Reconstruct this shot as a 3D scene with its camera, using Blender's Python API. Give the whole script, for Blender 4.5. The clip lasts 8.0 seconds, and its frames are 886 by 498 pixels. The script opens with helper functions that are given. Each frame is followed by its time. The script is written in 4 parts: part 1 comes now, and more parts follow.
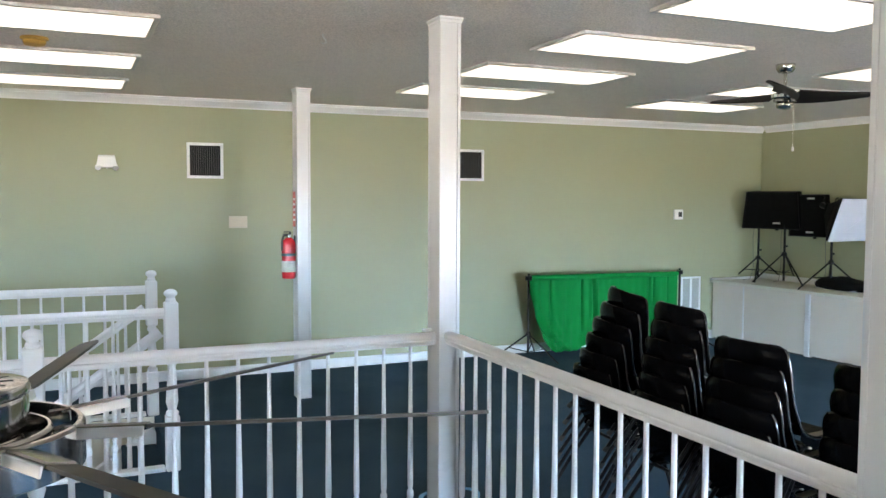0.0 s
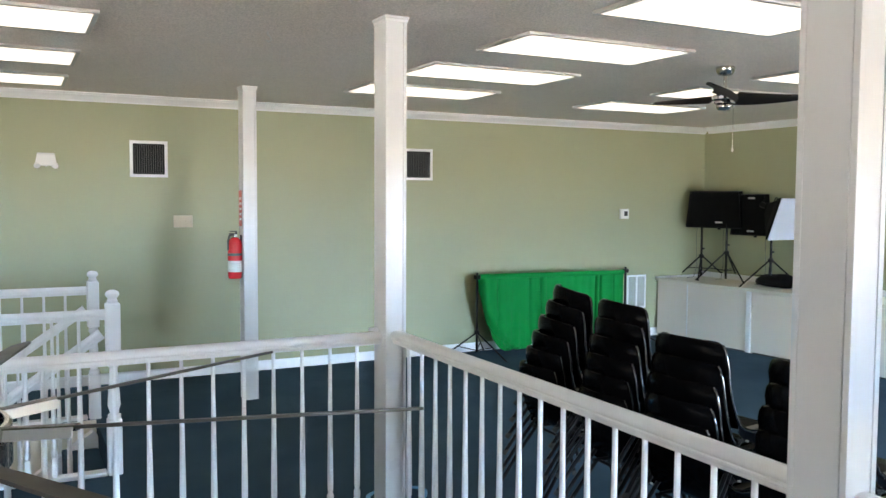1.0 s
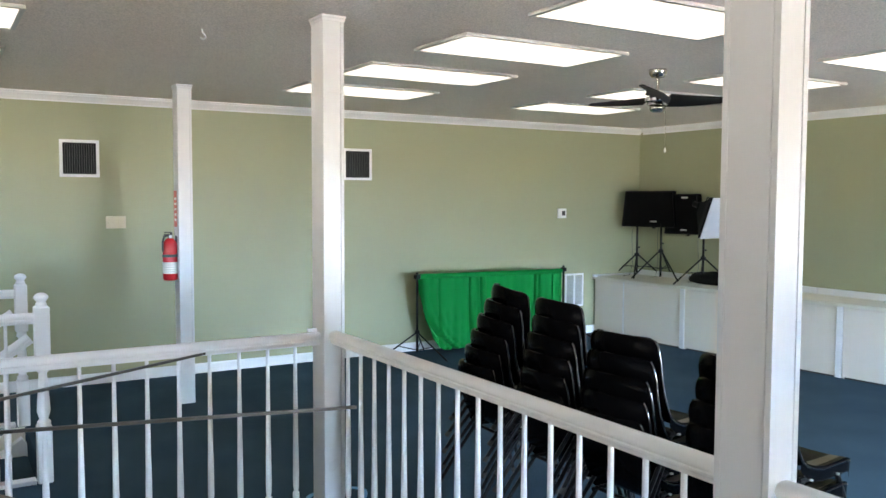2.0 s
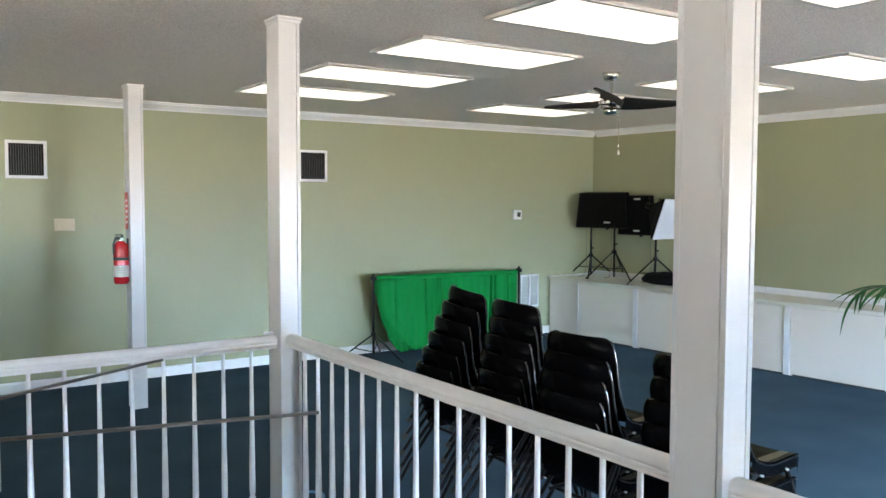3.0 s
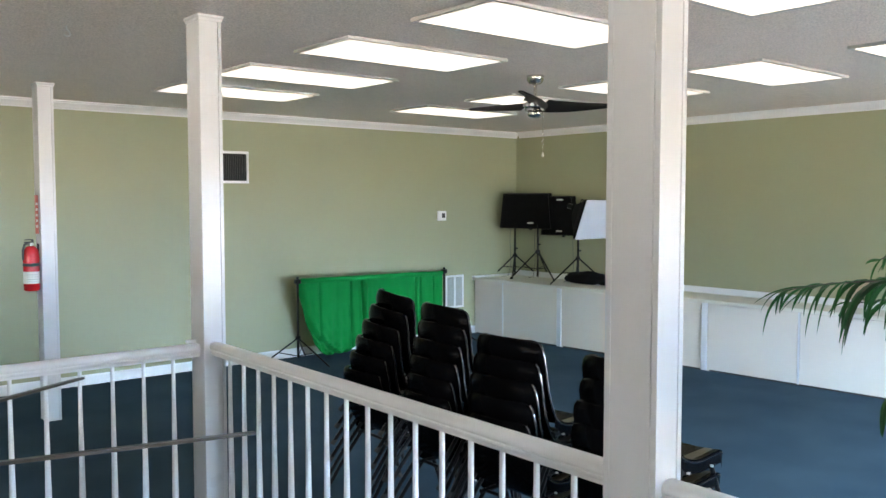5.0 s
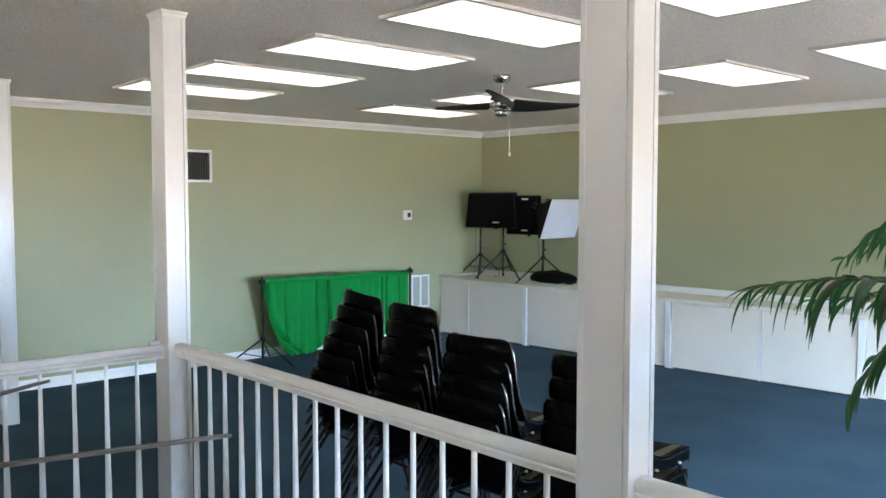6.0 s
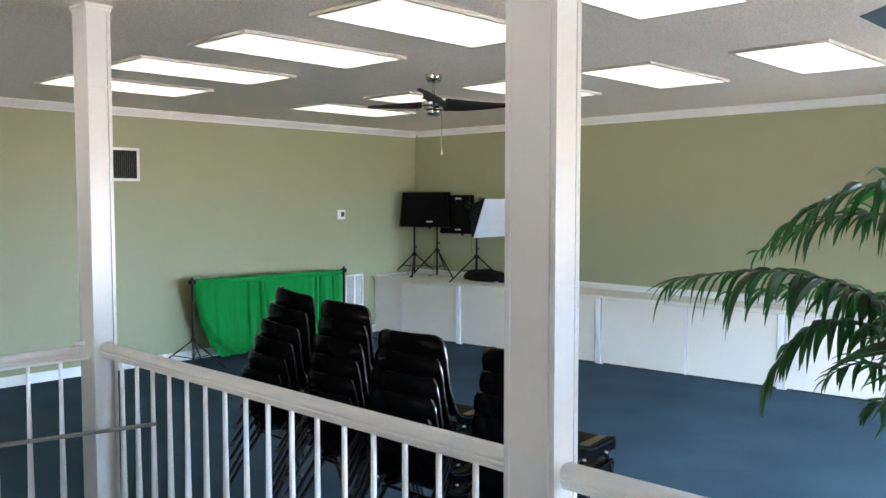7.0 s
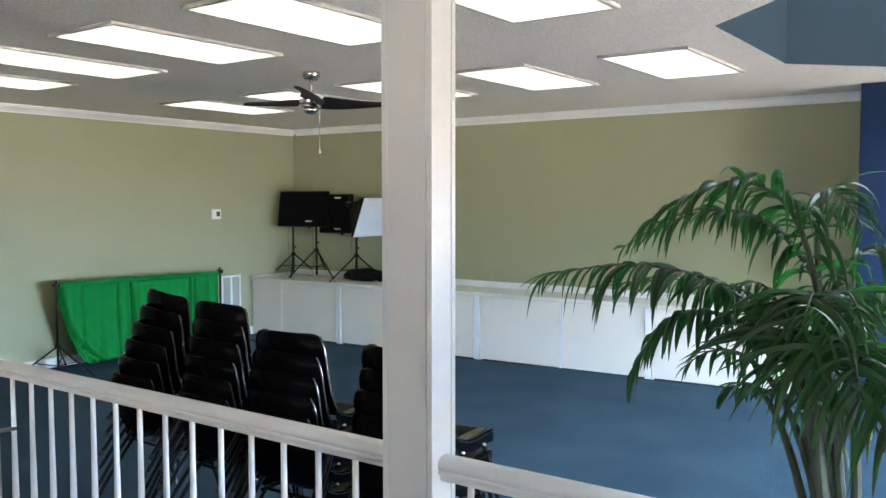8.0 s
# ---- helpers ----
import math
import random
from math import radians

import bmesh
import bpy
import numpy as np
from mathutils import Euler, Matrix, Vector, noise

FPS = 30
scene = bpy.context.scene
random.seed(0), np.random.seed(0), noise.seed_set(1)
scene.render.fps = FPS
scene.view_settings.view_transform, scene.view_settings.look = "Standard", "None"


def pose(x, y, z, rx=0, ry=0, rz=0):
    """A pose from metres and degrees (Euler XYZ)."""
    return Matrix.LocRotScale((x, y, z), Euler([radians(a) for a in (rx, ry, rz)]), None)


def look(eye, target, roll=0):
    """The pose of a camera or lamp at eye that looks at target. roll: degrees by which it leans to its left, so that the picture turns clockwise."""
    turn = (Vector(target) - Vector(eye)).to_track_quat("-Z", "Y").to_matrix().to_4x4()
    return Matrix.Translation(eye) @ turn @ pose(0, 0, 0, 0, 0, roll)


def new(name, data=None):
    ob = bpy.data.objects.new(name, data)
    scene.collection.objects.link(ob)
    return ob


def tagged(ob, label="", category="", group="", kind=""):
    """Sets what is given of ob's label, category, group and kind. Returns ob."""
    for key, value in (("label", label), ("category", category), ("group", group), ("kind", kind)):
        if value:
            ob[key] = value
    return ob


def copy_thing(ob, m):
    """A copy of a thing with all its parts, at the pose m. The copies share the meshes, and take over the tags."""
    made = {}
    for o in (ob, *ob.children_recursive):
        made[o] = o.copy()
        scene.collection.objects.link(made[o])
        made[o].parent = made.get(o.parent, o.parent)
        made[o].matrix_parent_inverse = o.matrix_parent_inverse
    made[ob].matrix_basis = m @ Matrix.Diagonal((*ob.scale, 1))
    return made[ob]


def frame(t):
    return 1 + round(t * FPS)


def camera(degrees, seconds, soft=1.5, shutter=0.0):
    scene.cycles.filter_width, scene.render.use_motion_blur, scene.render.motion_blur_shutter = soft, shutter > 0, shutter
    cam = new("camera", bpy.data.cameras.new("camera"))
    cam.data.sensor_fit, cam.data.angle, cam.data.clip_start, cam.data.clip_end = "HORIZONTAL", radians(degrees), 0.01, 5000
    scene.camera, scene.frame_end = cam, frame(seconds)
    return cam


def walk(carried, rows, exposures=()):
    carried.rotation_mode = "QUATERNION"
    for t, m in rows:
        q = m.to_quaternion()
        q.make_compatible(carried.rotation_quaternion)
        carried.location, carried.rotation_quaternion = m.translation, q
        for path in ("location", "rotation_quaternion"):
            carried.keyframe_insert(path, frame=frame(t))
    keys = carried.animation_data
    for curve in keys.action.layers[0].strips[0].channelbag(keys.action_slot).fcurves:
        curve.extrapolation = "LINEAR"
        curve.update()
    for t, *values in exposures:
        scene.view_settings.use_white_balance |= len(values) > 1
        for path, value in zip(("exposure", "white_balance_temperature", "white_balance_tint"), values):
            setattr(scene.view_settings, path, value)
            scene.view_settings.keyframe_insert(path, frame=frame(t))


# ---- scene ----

cam = camera(55.6, 8.0, 1.5)
PATH = [
    (0, (0.0056, -0.0066, 1.7807), (0.8153, 1.8182, 1.6613), 0.25),
    (0.5, (0.0159, -0.0099, 1.7831), (0.8707, 1.7943, 1.6634), 0.28),
    (1, (0.0242, -0.0274, 1.7790), (0.9388, 1.7472, 1.6590), 0.30),
    (1.5, (0.0352, -0.0465, 1.7777), (1.0150, 1.6929, 1.6576), 0.26),
    (3, (0.0178, -0.0455, 1.7852), (1.1443, 1.6030, 1.6684), 0.18),
    (3.5, (0.0249, -0.0487, 1.7924), (1.1901, 1.5726, 1.6765), 0.18),
    (4, (0.0190, -0.0419, 1.8038), (1.2235, 1.5505, 1.6870), 0.15),
    (4.5, (0.0171, -0.0247, 1.8032), (1.2576, 1.5399, 1.6868), 0.04),
    (6, (0.0059, 0.0251, 1.7983), (1.3440, 1.5068, 1.6808), 0.01),
    (6.5, (0.0061, 0.0105, 1.7938), (1.3854, 1.4542, 1.6776), 0.01),
    (7, (-0.0028, -0.0101, 1.7806), (1.4455, 1.3643, 1.6648), 0.00),
    (7.5, (-0.0105, -0.0198, 1.7736), (1.5360, 1.2430, 1.6559), -0.06),
    (8, (-0.0140, -0.0309, 1.7731), (1.6142, 1.1247, 1.6567), -0.03),
]
EXPOSURES = [(0, -0.20), (3, -0.22), (4.5, -0.26), (6, -0.31), (7, -0.32), (8, -0.32)]
walk(cam, [(t, look(eye, target, roll)) for t, eye, target, roll in PATH], EXPOSURES)

# ---- light ----
world = bpy.data.worlds.new("sky")
scene.world = world
world.use_nodes = True
wn = world.node_tree.nodes
sky = wn.new("ShaderNodeTexSky")
sky.sky_type = "NISHITA"
sky.sun_disc = False
sky.sun_elevation = radians(38)
sky.sun_rotation = radians(150)
wn["Background"].inputs["Strength"].default_value = 0.12
world.node_tree.links.new(sky.outputs["Color"], wn["Background"].inputs["Color"])

LAMP_GLOW = 1.75       # fluorescent panels


def daylight(name, m, sx, sy, watts, colour, spread=180):
    lamp = bpy.data.lights.new(name, "AREA")
    lamp.shape, lamp.size, lamp.size_y = "RECTANGLE", sx, sy
    lamp.energy, lamp.color, lamp.spread = watts, colour, radians(spread)
    ob = new(name, lamp)
    ob.matrix_world = m
    return ob


SKY = (0.43, 0.69, 1.0)         # light of the sky, falling
WEST_LIGHT = (0.80, 0.90, 1.0)        # tint of the west window lamps, paler to keep the cabinets warm
GROUND = (1.0, 0.84, 0.66)      # tint for light as if thrown up by sunny ground outside
WELL_LIGHT = (0.70, 0.86, 1.0)        # tint of the unseen lamp added inside the skylight well
SKY_GLOW, GROUND_GLOW = 142.0, 46.0
# Lamps in the unseen west openings, standing in for daylight from that side.
for wy in (-1.4, 1.4):
    daylight("window_sky", pose(-5.97, wy, 1.65, 52, 0, -90), 1.7, 0.8, 26, WEST_LIGHT, 100)
    daylight("window_ground", pose(-5.97, wy, 0.85, 112, 0, -90), 1.7, 0.8, 2.5, GROUND, 120)
# Added lamp below the closed well top, in place of daylight from above.
daylight("skylight_well_lamp", pose(5.5, -0.45, 4.3, 0, 0, 0), 2.4, 2.4, 430, WELL_LIGHT)

# ---- plan ----
CEIL = 2.74
WALL_N = 8.461
WALL_E = 8.353
WALL_W = -6.0
WALL_S = -3.4
LOW = -3.0
RAIL_X = 1.86          # railing between the posts
POST_Y = 4.161         # corner post
POST_Y2 = 1.386        # second post
RAIL_TOP = 1.068


# ---- materials ----
def material(name, base, rough=0.6, metal=0.0, tint=None, scale=6.0, mix=0.25, bump=0.0, bump_scale=80.0, coat=0.0, spec=0.5, fine=0.0):
    """A principled surface: broad tint variation, fine grain and relief."""
    m = bpy.data.materials.new(name)
    m.use_nodes = True
    n, l = m.node_tree.nodes, m.node_tree.links
    b = n["Principled BSDF"]
    b.inputs["Roughness"].default_value = rough
    b.inputs["Metallic"].default_value = metal
    b.inputs["Coat Weight"].default_value = coat
    b.inputs["Specular IOR Level"].default_value = spec
    co = n.new("ShaderNodeTexCoord")
    tint = tint or tuple(c * 0.82 for c in base)
    broad = n.new("ShaderNodeTexNoise")
    broad.inputs["Scale"].default_value = scale
    broad.inputs["Detail"].default_value = 5
    l.new(co.outputs["Object"], broad.inputs["Vector"])
    ramp = n.new("ShaderNodeMapRange")
    ramp.inputs["From Min"].default_value, ramp.inputs["From Max"].default_value = 0.35, 0.7
    ramp.inputs["To Max"].default_value = mix
    l.new(broad.outputs["Fac"], ramp.inputs["Value"])
    blend = n.new("ShaderNodeMix")
    blend.data_type = "RGBA"
    blend.inputs[6].default_value, blend.inputs[7].default_value = (*base, 1), (*tint, 1)
    l.new(ramp.outputs["Result"], blend.inputs[0])
    colour = blend.outputs[2]
    grain = n.new("ShaderNodeTexNoise")
    grain.inputs["Scale"].default_value = bump_scale
    grain.inputs["Detail"].default_value = 4
    l.new(co.outputs["Object"], grain.inputs["Vector"])
    if fine:
        hsv = n.new("ShaderNodeHueSaturation")
        val = n.new("ShaderNodeMapRange")
        val.inputs["From Min"].default_value, val.inputs["From Max"].default_value = 0.3, 0.7
        val.inputs["To Min"].default_value, val.inputs["To Max"].default_value = 1 - fine, 1 + fine
        l.new(grain.outputs["Fac"], val.inputs["Value"])
        l.new(val.outputs["Result"], hsv.inputs["Value"])
        l.new(colour, hsv.inputs["Color"])
        colour = hsv.outputs["Color"]
    l.new(colour, b.inputs["Base Color"])
    rr = n.new("ShaderNodeMapRange")
    rr.inputs["To Min"].default_value, rr.inputs["To Max"].default_value = max(rough - 0.07, 0.03), min(rough + 0.07, 1)
    l.new(broad.outputs["Fac"], rr.inputs["Value"])
    l.new(rr.outputs["Result"], b.inputs["Roughness"])
    if bump:
        bp = n.new("ShaderNodeBump")
        bp.inputs["Strength"].default_value = bump
        bp.inputs["Distance"].default_value = 0.01
        l.new(grain.outputs["Fac"], bp.inputs["Height"])
        l.new(bp.outputs["Normal"], b.inputs["Normal"])
    return m


def glowing(name, colour, strength):
    m = bpy.data.materials.new(name)
    m.use_nodes = True
    b = m.node_tree.nodes["Principled BSDF"]
    b.inputs["Base Color"].default_value = (0.8, 0.8, 0.8, 1)
    b.inputs["Emission Color"].default_value = (*colour, 1)
    b.inputs["Emission Strength"].default_value = strength
    return m


M_WALL = material("sage_paint", (0.334, 0.342, 0.210), 0.55, scale=1.2, mix=0.12, bump=0.06, bump_scale=140)
M_BLUE = material("navy_paint", (0.012, 0.026, 0.065), 0.85, spec=0.12, scale=1.5, mix=0.2, bump=0.05, bump_scale=140)
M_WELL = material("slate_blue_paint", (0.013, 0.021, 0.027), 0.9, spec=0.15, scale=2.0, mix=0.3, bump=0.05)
M_CEIL = material("popcorn_ceiling", (0.79, 0.72, 0.665), 0.95, scale=2.0, mix=0.15, bump=0.75, bump_scale=95, fine=0.22)
M_CARPET = material("blue_carpet", (0.042, 0.079, 0.114), 0.95, tint=(0.028, 0.057, 0.088), scale=1.7, mix=0.9, bump=0.7, bump_scale=260, spec=0.1, fine=0.22)
M_TRIM = material("white_trim_paint", (0.82, 0.82, 0.835), 0.35, scale=3.0, mix=0.12, bump=0.03, bump_scale=60)
M_POST = material("white_post_paint", (0.675, 0.68, 0.69), 0.3, scale=4.0, mix=0.15, bump=0.03, bump_scale=50)
M_CAB = material("white_cabinet_paint", (0.80, 0.74, 0.665), 0.45, scale=2.0, mix=0.12, bump=0.03, bump_scale=60)
M_TOP = material("cream_worktop", (0.80, 0.77, 0.68), 0.4, scale=3.0, mix=0.15, bump=0.02)
M_GAP = material("dark_gap", (0.05, 0.05, 0.05), 0.9)
M_PLASTIC = material("black_plastic", (0.0025, 0.0025, 0.003), 0.22, spec=0.03, scale=8.0, mix=0.4, bump=0.04, bump_scale=220)
# Far glossier than the plastic, only for highlight lines along the edges.
M_RIM = material("glossy_black_edge", (0.004, 0.004, 0.005), 0.2, spec=0.7, scale=8.0)
M_PAD = material("brown_seat", (0.066, 0.052, 0.024), 0.55, scale=12.0, mix=0.4, bump=0.1, bump_scale=300)
M_LEG = material("black_steel", (0.006, 0.006, 0.007), 0.35, spec=0.15, scale=12.0)
M_CHROME = material("chrome", (0.44, 0.43, 0.43), 0.13, metal=1.0, scale=10.0, mix=0.2)
M_NICKEL = material("brushed_nickel", (0.58, 0.55, 0.50), 0.25, metal=1.0, scale=20.0, mix=0.3)
# Paler metal than the chrome, so the holder edges look brightly lit.
M_LIP = material("highlight_lip", (0.86, 0.86, 0.88), 0.38, metal=1.0, scale=20.0, mix=0.2)
M_BLADE = material("dark_blade", (0.010, 0.008, 0.007), 0.5, spec=0.1, scale=9.0, mix=0.5)
M_BLADE2 = material("grey_blade", (0.045, 0.042, 0.038), 0.45, metal=0.2, scale=9.0, mix=0.4)
M_GREEN = material("green_cloth", (0.006, 0.20, 0.042), 0.85, scale=7.0, mix=0.3, bump=0.25, bump_scale=300, spec=0.1)
M_STAND = material("stand_black", (0.006, 0.006, 0.007), 0.4, spec=0.2, scale=12.0)
M_SOFT = material("softbox_fabric", (0.005, 0.005, 0.006), 0.75, spec=0.12, scale=14.0, mix=0.4, bump=0.1, bump_scale=200)
M_WHITE = material("white_diffuser_cloth", (0.58, 0.62, 0.72), 0.55, scale=5.0, mix=0.1)
M_RED = material("red_enamel", (0.55, 0.015, 0.02), 0.25, scale=8.0, mix=0.2)
M_LABEL = material("paper_label", (0.75, 0.74, 0.70), 0.6, scale=8.0)
M_PRINT = material("grey_print", (0.25, 0.25, 0.26), 0.7)
M_PINK = material("faded_red_sign", (0.55, 0.16, 0.13), 0.6, scale=20.0, mix=0.4)
M_SWITCH = material("ivory_plastic", (0.66, 0.58, 0.43), 0.4, scale=12.0)
M_DEVICE = material("white_plastic", (0.80, 0.80, 0.78), 0.4, scale=9.0)
M_GRILLE = material("black_grille", (0.008, 0.008, 0.009), 0.6, spec=0.15, scale=20.0)
M_LOUVRE = material("grey_enamel", (0.42, 0.43, 0.44), 0.5, scale=9.0)
M_GRID = material("worn_grey_grid", (0.075, 0.075, 0.068), 0.6, scale=20.0)
M_CORD = material("grey_cord", (0.12, 0.12, 0.11), 0.5)
M_AMBER = material("aged_detector", (0.50, 0.29, 0.05), 0.5, scale=14.0)
M_LEAF = material("palm_leaf", (0.015, 0.070, 0.018), 0.36, spec=0.35, tint=(0.024, 0.036, 0.016), scale=9.0, mix=0.6, bump=0.15, bump_scale=90)
n, l = M_LEAF.node_tree.nodes, M_LEAF.node_tree.links
isle = n.new("ShaderNodeNewGeometry")
brown_share = n.new("ShaderNodeMapRange")          # random blades are coloured browner, for the warm ceiling light on their tops
brown_share.inputs["From Min"].default_value, brown_share.inputs["From Max"].default_value = 0.1, 0.9
brown_share.inputs["To Max"].default_value = 0.85
l.new(isle.outputs["Random Per Island"], brown_share.inputs["Value"])
sheen_brown = n.new("ShaderNodeMix")
sheen_brown.data_type = "RGBA"
sheen_brown.inputs[7].default_value = (0.028, 0.025, 0.017, 1)
l.new(brown_share.outputs["Result"], sheen_brown.inputs[0])
l.new(n["Principled BSDF"].inputs["Base Color"].links[0].from_socket, sheen_brown.inputs[6])
l.new(sheen_brown.outputs[2], n["Principled BSDF"].inputs["Base Color"])
thin = n.new("ShaderNodeBsdfTranslucent")
thin.inputs["Color"].default_value = (0.035, 0.30, 0.05, 1)
both = n.new("ShaderNodeMixShader")
both.inputs[0].default_value = 0.26
l.new(n["Principled BSDF"].outputs[0], both.inputs[1])
l.new(thin.outputs[0], both.inputs[2])
l.new(both.outputs[0], n["Material Output"].inputs["Surface"])
M_STEM = material("palm_stem", (0.075, 0.088, 0.058), 0.5, tint=(0.06, 0.06, 0.04), scale=10.0, mix=0.7, bump=0.15, bump_scale=60)
M_POT = material("pot_clay", (0.10, 0.07, 0.05), 0.6, scale=7.0, bump=0.1)
M_SOIL = material("moss", (0.05, 0.045, 0.03), 0.95, bump=0.6)
M_LAMP = glowing("lamp_diffuser", (1.0, 0.91, 0.76), LAMP_GLOW)
# White frame enamel toned down, as the frames get little light.
M_FRAME = material("shaded_white_enamel", (0.58, 0.56, 0.53), 0.45, scale=6.0, mix=0.2)
M_TAPE = material("light_blue_plastic", (0.16, 0.42, 0.70), 0.5)
M_SCREEN = material("dark_screen", (0.03, 0.03, 0.03), 0.3)


# ---- mesh helpers ----
def mesh_object(name, bm, mat, smooth=False, split=35):
    me = bpy.data.meshes.new(name)
    bmesh.ops.recalc_face_normals(bm, faces=bm.faces)
    bm.to_mesh(me)
    bm.free()
    for m in (mat if isinstance(mat, (list, tuple)) else [mat]):
        me.materials.append(m)
    if smooth:
        me.polygons.foreach_set("use_smooth", [True] * len(me.polygons))
        me.set_sharp_from_angle(angle=radians(split))
    return new(name, me)


def part(name, bm, mat, parent, label="", smooth=False):
    ob = mesh_object(name, bm, mat, smooth)
    ob.parent = parent
    return tagged(ob, label)


def share(name, me, parent, m):
    ob = new(name, me)
    ob.parent = parent
    ob.matrix_basis = m
    return ob


def thing(name, at, label, category, group="", kind=""):
    ob = new(name)
    ob.location = at
    ob.empty_display_size = 0.1
    return tagged(ob, label, category, group, kind)


def box(bm, lo, hi, bevel=0.0, seg=1, m=None):
    r = bmesh.ops.create_cube(bm, size=1.0)
    vs = r["verts"]
    for v in vs:
        v.co = Vector([(a + b) / 2 + c * (b - a) for a, b, c in zip(lo, hi, v.co)])
    if m is not None:
        bmesh.ops.transform(bm, matrix=m, verts=vs)
    if bevel:
        es = list({e for v in vs for e in v.link_edges})
        bmesh.ops.bevel(bm, geom=es, offset=bevel, segments=seg, affect="EDGES", profile=0.6)
    return bm


def boxes(*items, bevel=0.0, seg=1):
    bm = bmesh.new()
    for lo, hi in items:
        box(bm, lo, hi, bevel, seg)
    return bm


def lathe(bm, rings, seg=20, at=(0, 0, 0), axis=None, caps=True):
    """Rings of (radius, height) turned about z; axis: a matrix that lays it down."""
    m = Matrix.Translation(at) @ (axis or Matrix())
    loops = []
    for r, z in rings:
        loops.append([bm.verts.new(m @ Vector((r * math.cos(a), r * math.sin(a), z)))
                      for a in (2 * math.pi * i / seg for i in range(seg))])
    for a, b in zip(loops, loops[1:]):
        for i in range(seg):
            j = (i + 1) % seg
            bm.faces.new((a[i], a[j], b[j], b[i]))
    if caps:
        bm.faces.new(loops[0][::-1])
        bm.faces.new(loops[-1])
    return bm


def rod(bm, a, b, r, seg=8, r2=None):
    a, b = Vector(a), Vector(b)
    turn = (b - a).to_track_quat("Z", "Y").to_matrix().to_4x4()
    return lathe(bm, [(r, 0), (r if r2 is None else r2, (b - a).length)], seg, a, turn)


def tube(bm, pts, r, seg=8):
    """A bent round tube through points."""
    pts = [Vector(p) for p in pts]
    loops = []
    side = None
    for i, p in enumerate(pts):
        d = (pts[min(i + 1, len(pts) - 1)] - pts[max(i - 1, 0)]).normalized()
        if side is None:
            side = d.orthogonal().normalized()
        side = (side - d * side.dot(d)).normalized()
        up = d.cross(side)
        rr = r[i] if isinstance(r, (list, tuple)) else r
        loops.append([bm.verts.new(p + rr * (math.cos(t) * side + math.sin(t) * up))
                      for t in (2 * math.pi * k / seg for k in range(seg))])
    for a, b in zip(loops, loops[1:]):
        for i in range(seg):
            j = (i + 1) % seg
            bm.faces.new((a[i], a[j], b[j], b[i]))
    bm.faces.new(loops[0][::-1])
    bm.faces.new(loops[-1])
    return bm


def prism(bm, profile, a, b, up=(0, 0, 1)):
    """A profile of (out, up) swept from a to b; out is to the left of a to b."""
    a, b, up = Vector(a), Vector(b), Vector(up)
    d = (b - a).normalized()
    left = up.cross(d).normalized()
    up = d.cross(left)
    ends = [[bm.verts.new(p + left * u + up * w) for u, w in profile] for p in (a, b)]
    n = len(profile)
    for i in range(n):
        j = (i + 1) % n
        bm.faces.new((ends[0][i], ends[0][j], ends[1][j], ends[1][i]))
    bm.faces.new(ends[0][::-1])
    bm.faces.new(ends[1])
    return bm


# ---- structure ----
def structure(name, bm, mat, label, category, smooth=False):
    return tagged(mesh_object(name, bm, mat, smooth), label, category, "", "structure")


VOID = (-2.6, 0.45, 1.80, 4.10)          # open well inside the railing
STAIR = (-2.9, 5.71, 0.60, 7.13)         # stair opening
T = 0.15
floor_bits = [
    ((WALL_W, WALL_S, -0.3), (WALL_E + 2, VOID[1], 0)),
    ((WALL_W, VOID[1], -0.3), (VOID[0], VOID[3], 0)),
    ((VOID[2], VOID[1], -0.3), (WALL_E + 2, VOID[3], 0)),
    ((WALL_W, VOID[3], -0.3), (WALL_E + 2, STAIR[1], 0)),
    ((WALL_W, STAIR[1], -0.3), (STAIR[0], STAIR[3], 0)),
    ((STAIR[2], STAIR[1], -0.3), (WALL_E + 2, STAIR[3], 0)),
    ((WALL_W, STAIR[3], -0.3), (WALL_E + 2, WALL_N, 0)),
]
structure("floor", boxes(*floor_bits), M_CARPET, "blue low-pile carpet over the upper floor", "floor")
structure("lower_floor", boxes(((WALL_W, WALL_S, LOW - 0.1), (WALL_E + 2, WALL_N, LOW))), M_CARPET, "blue carpet of the floor below", "floor")
structure("wall_north", boxes(((WALL_W, WALL_N, LOW), (WALL_E + T, WALL_N + T, CEIL))), M_WALL, "sage green painted wall with vents", "wall")
structure("wall_east", boxes(((WALL_E, 0.0, LOW), (WALL_E + T, WALL_N, CEIL))), M_WALL, "sage green painted wall above white cabinets", "wall")
WWIN = [(-2.25, -0.55), (0.55, 2.25)]
ww = [((WALL_W - T, WALL_S, LOW), (WALL_W, WALL_N + T, 0.4)), ((WALL_W - T, WALL_S, 2.1), (WALL_W, WALL_N + T, CEIL)),
      ((WALL_W - T, WALL_S, 0.4), (WALL_W, WWIN[0][0], 2.1)), ((WALL_W - T, WWIN[0][1], 0.4), (WALL_W, WWIN[1][0], 2.1)),
      ((WALL_W - T, WWIN[1][1], 0.4), (WALL_W, WALL_N + T, 2.1))]
structure("wall_west", boxes(*ww), M_WALL, "plain sage green wall with window openings", "wall")
EAST2 = WALL_E + 2
structure("wall_east_bay", boxes(((EAST2, WALL_S, LOW), (EAST2 + T, 0.0, CEIL)), ((WALL_E + T, 0.0, LOW), (EAST2 + T, T, CEIL))), M_BLUE,
          "plain dark blue closing wall", "wall")
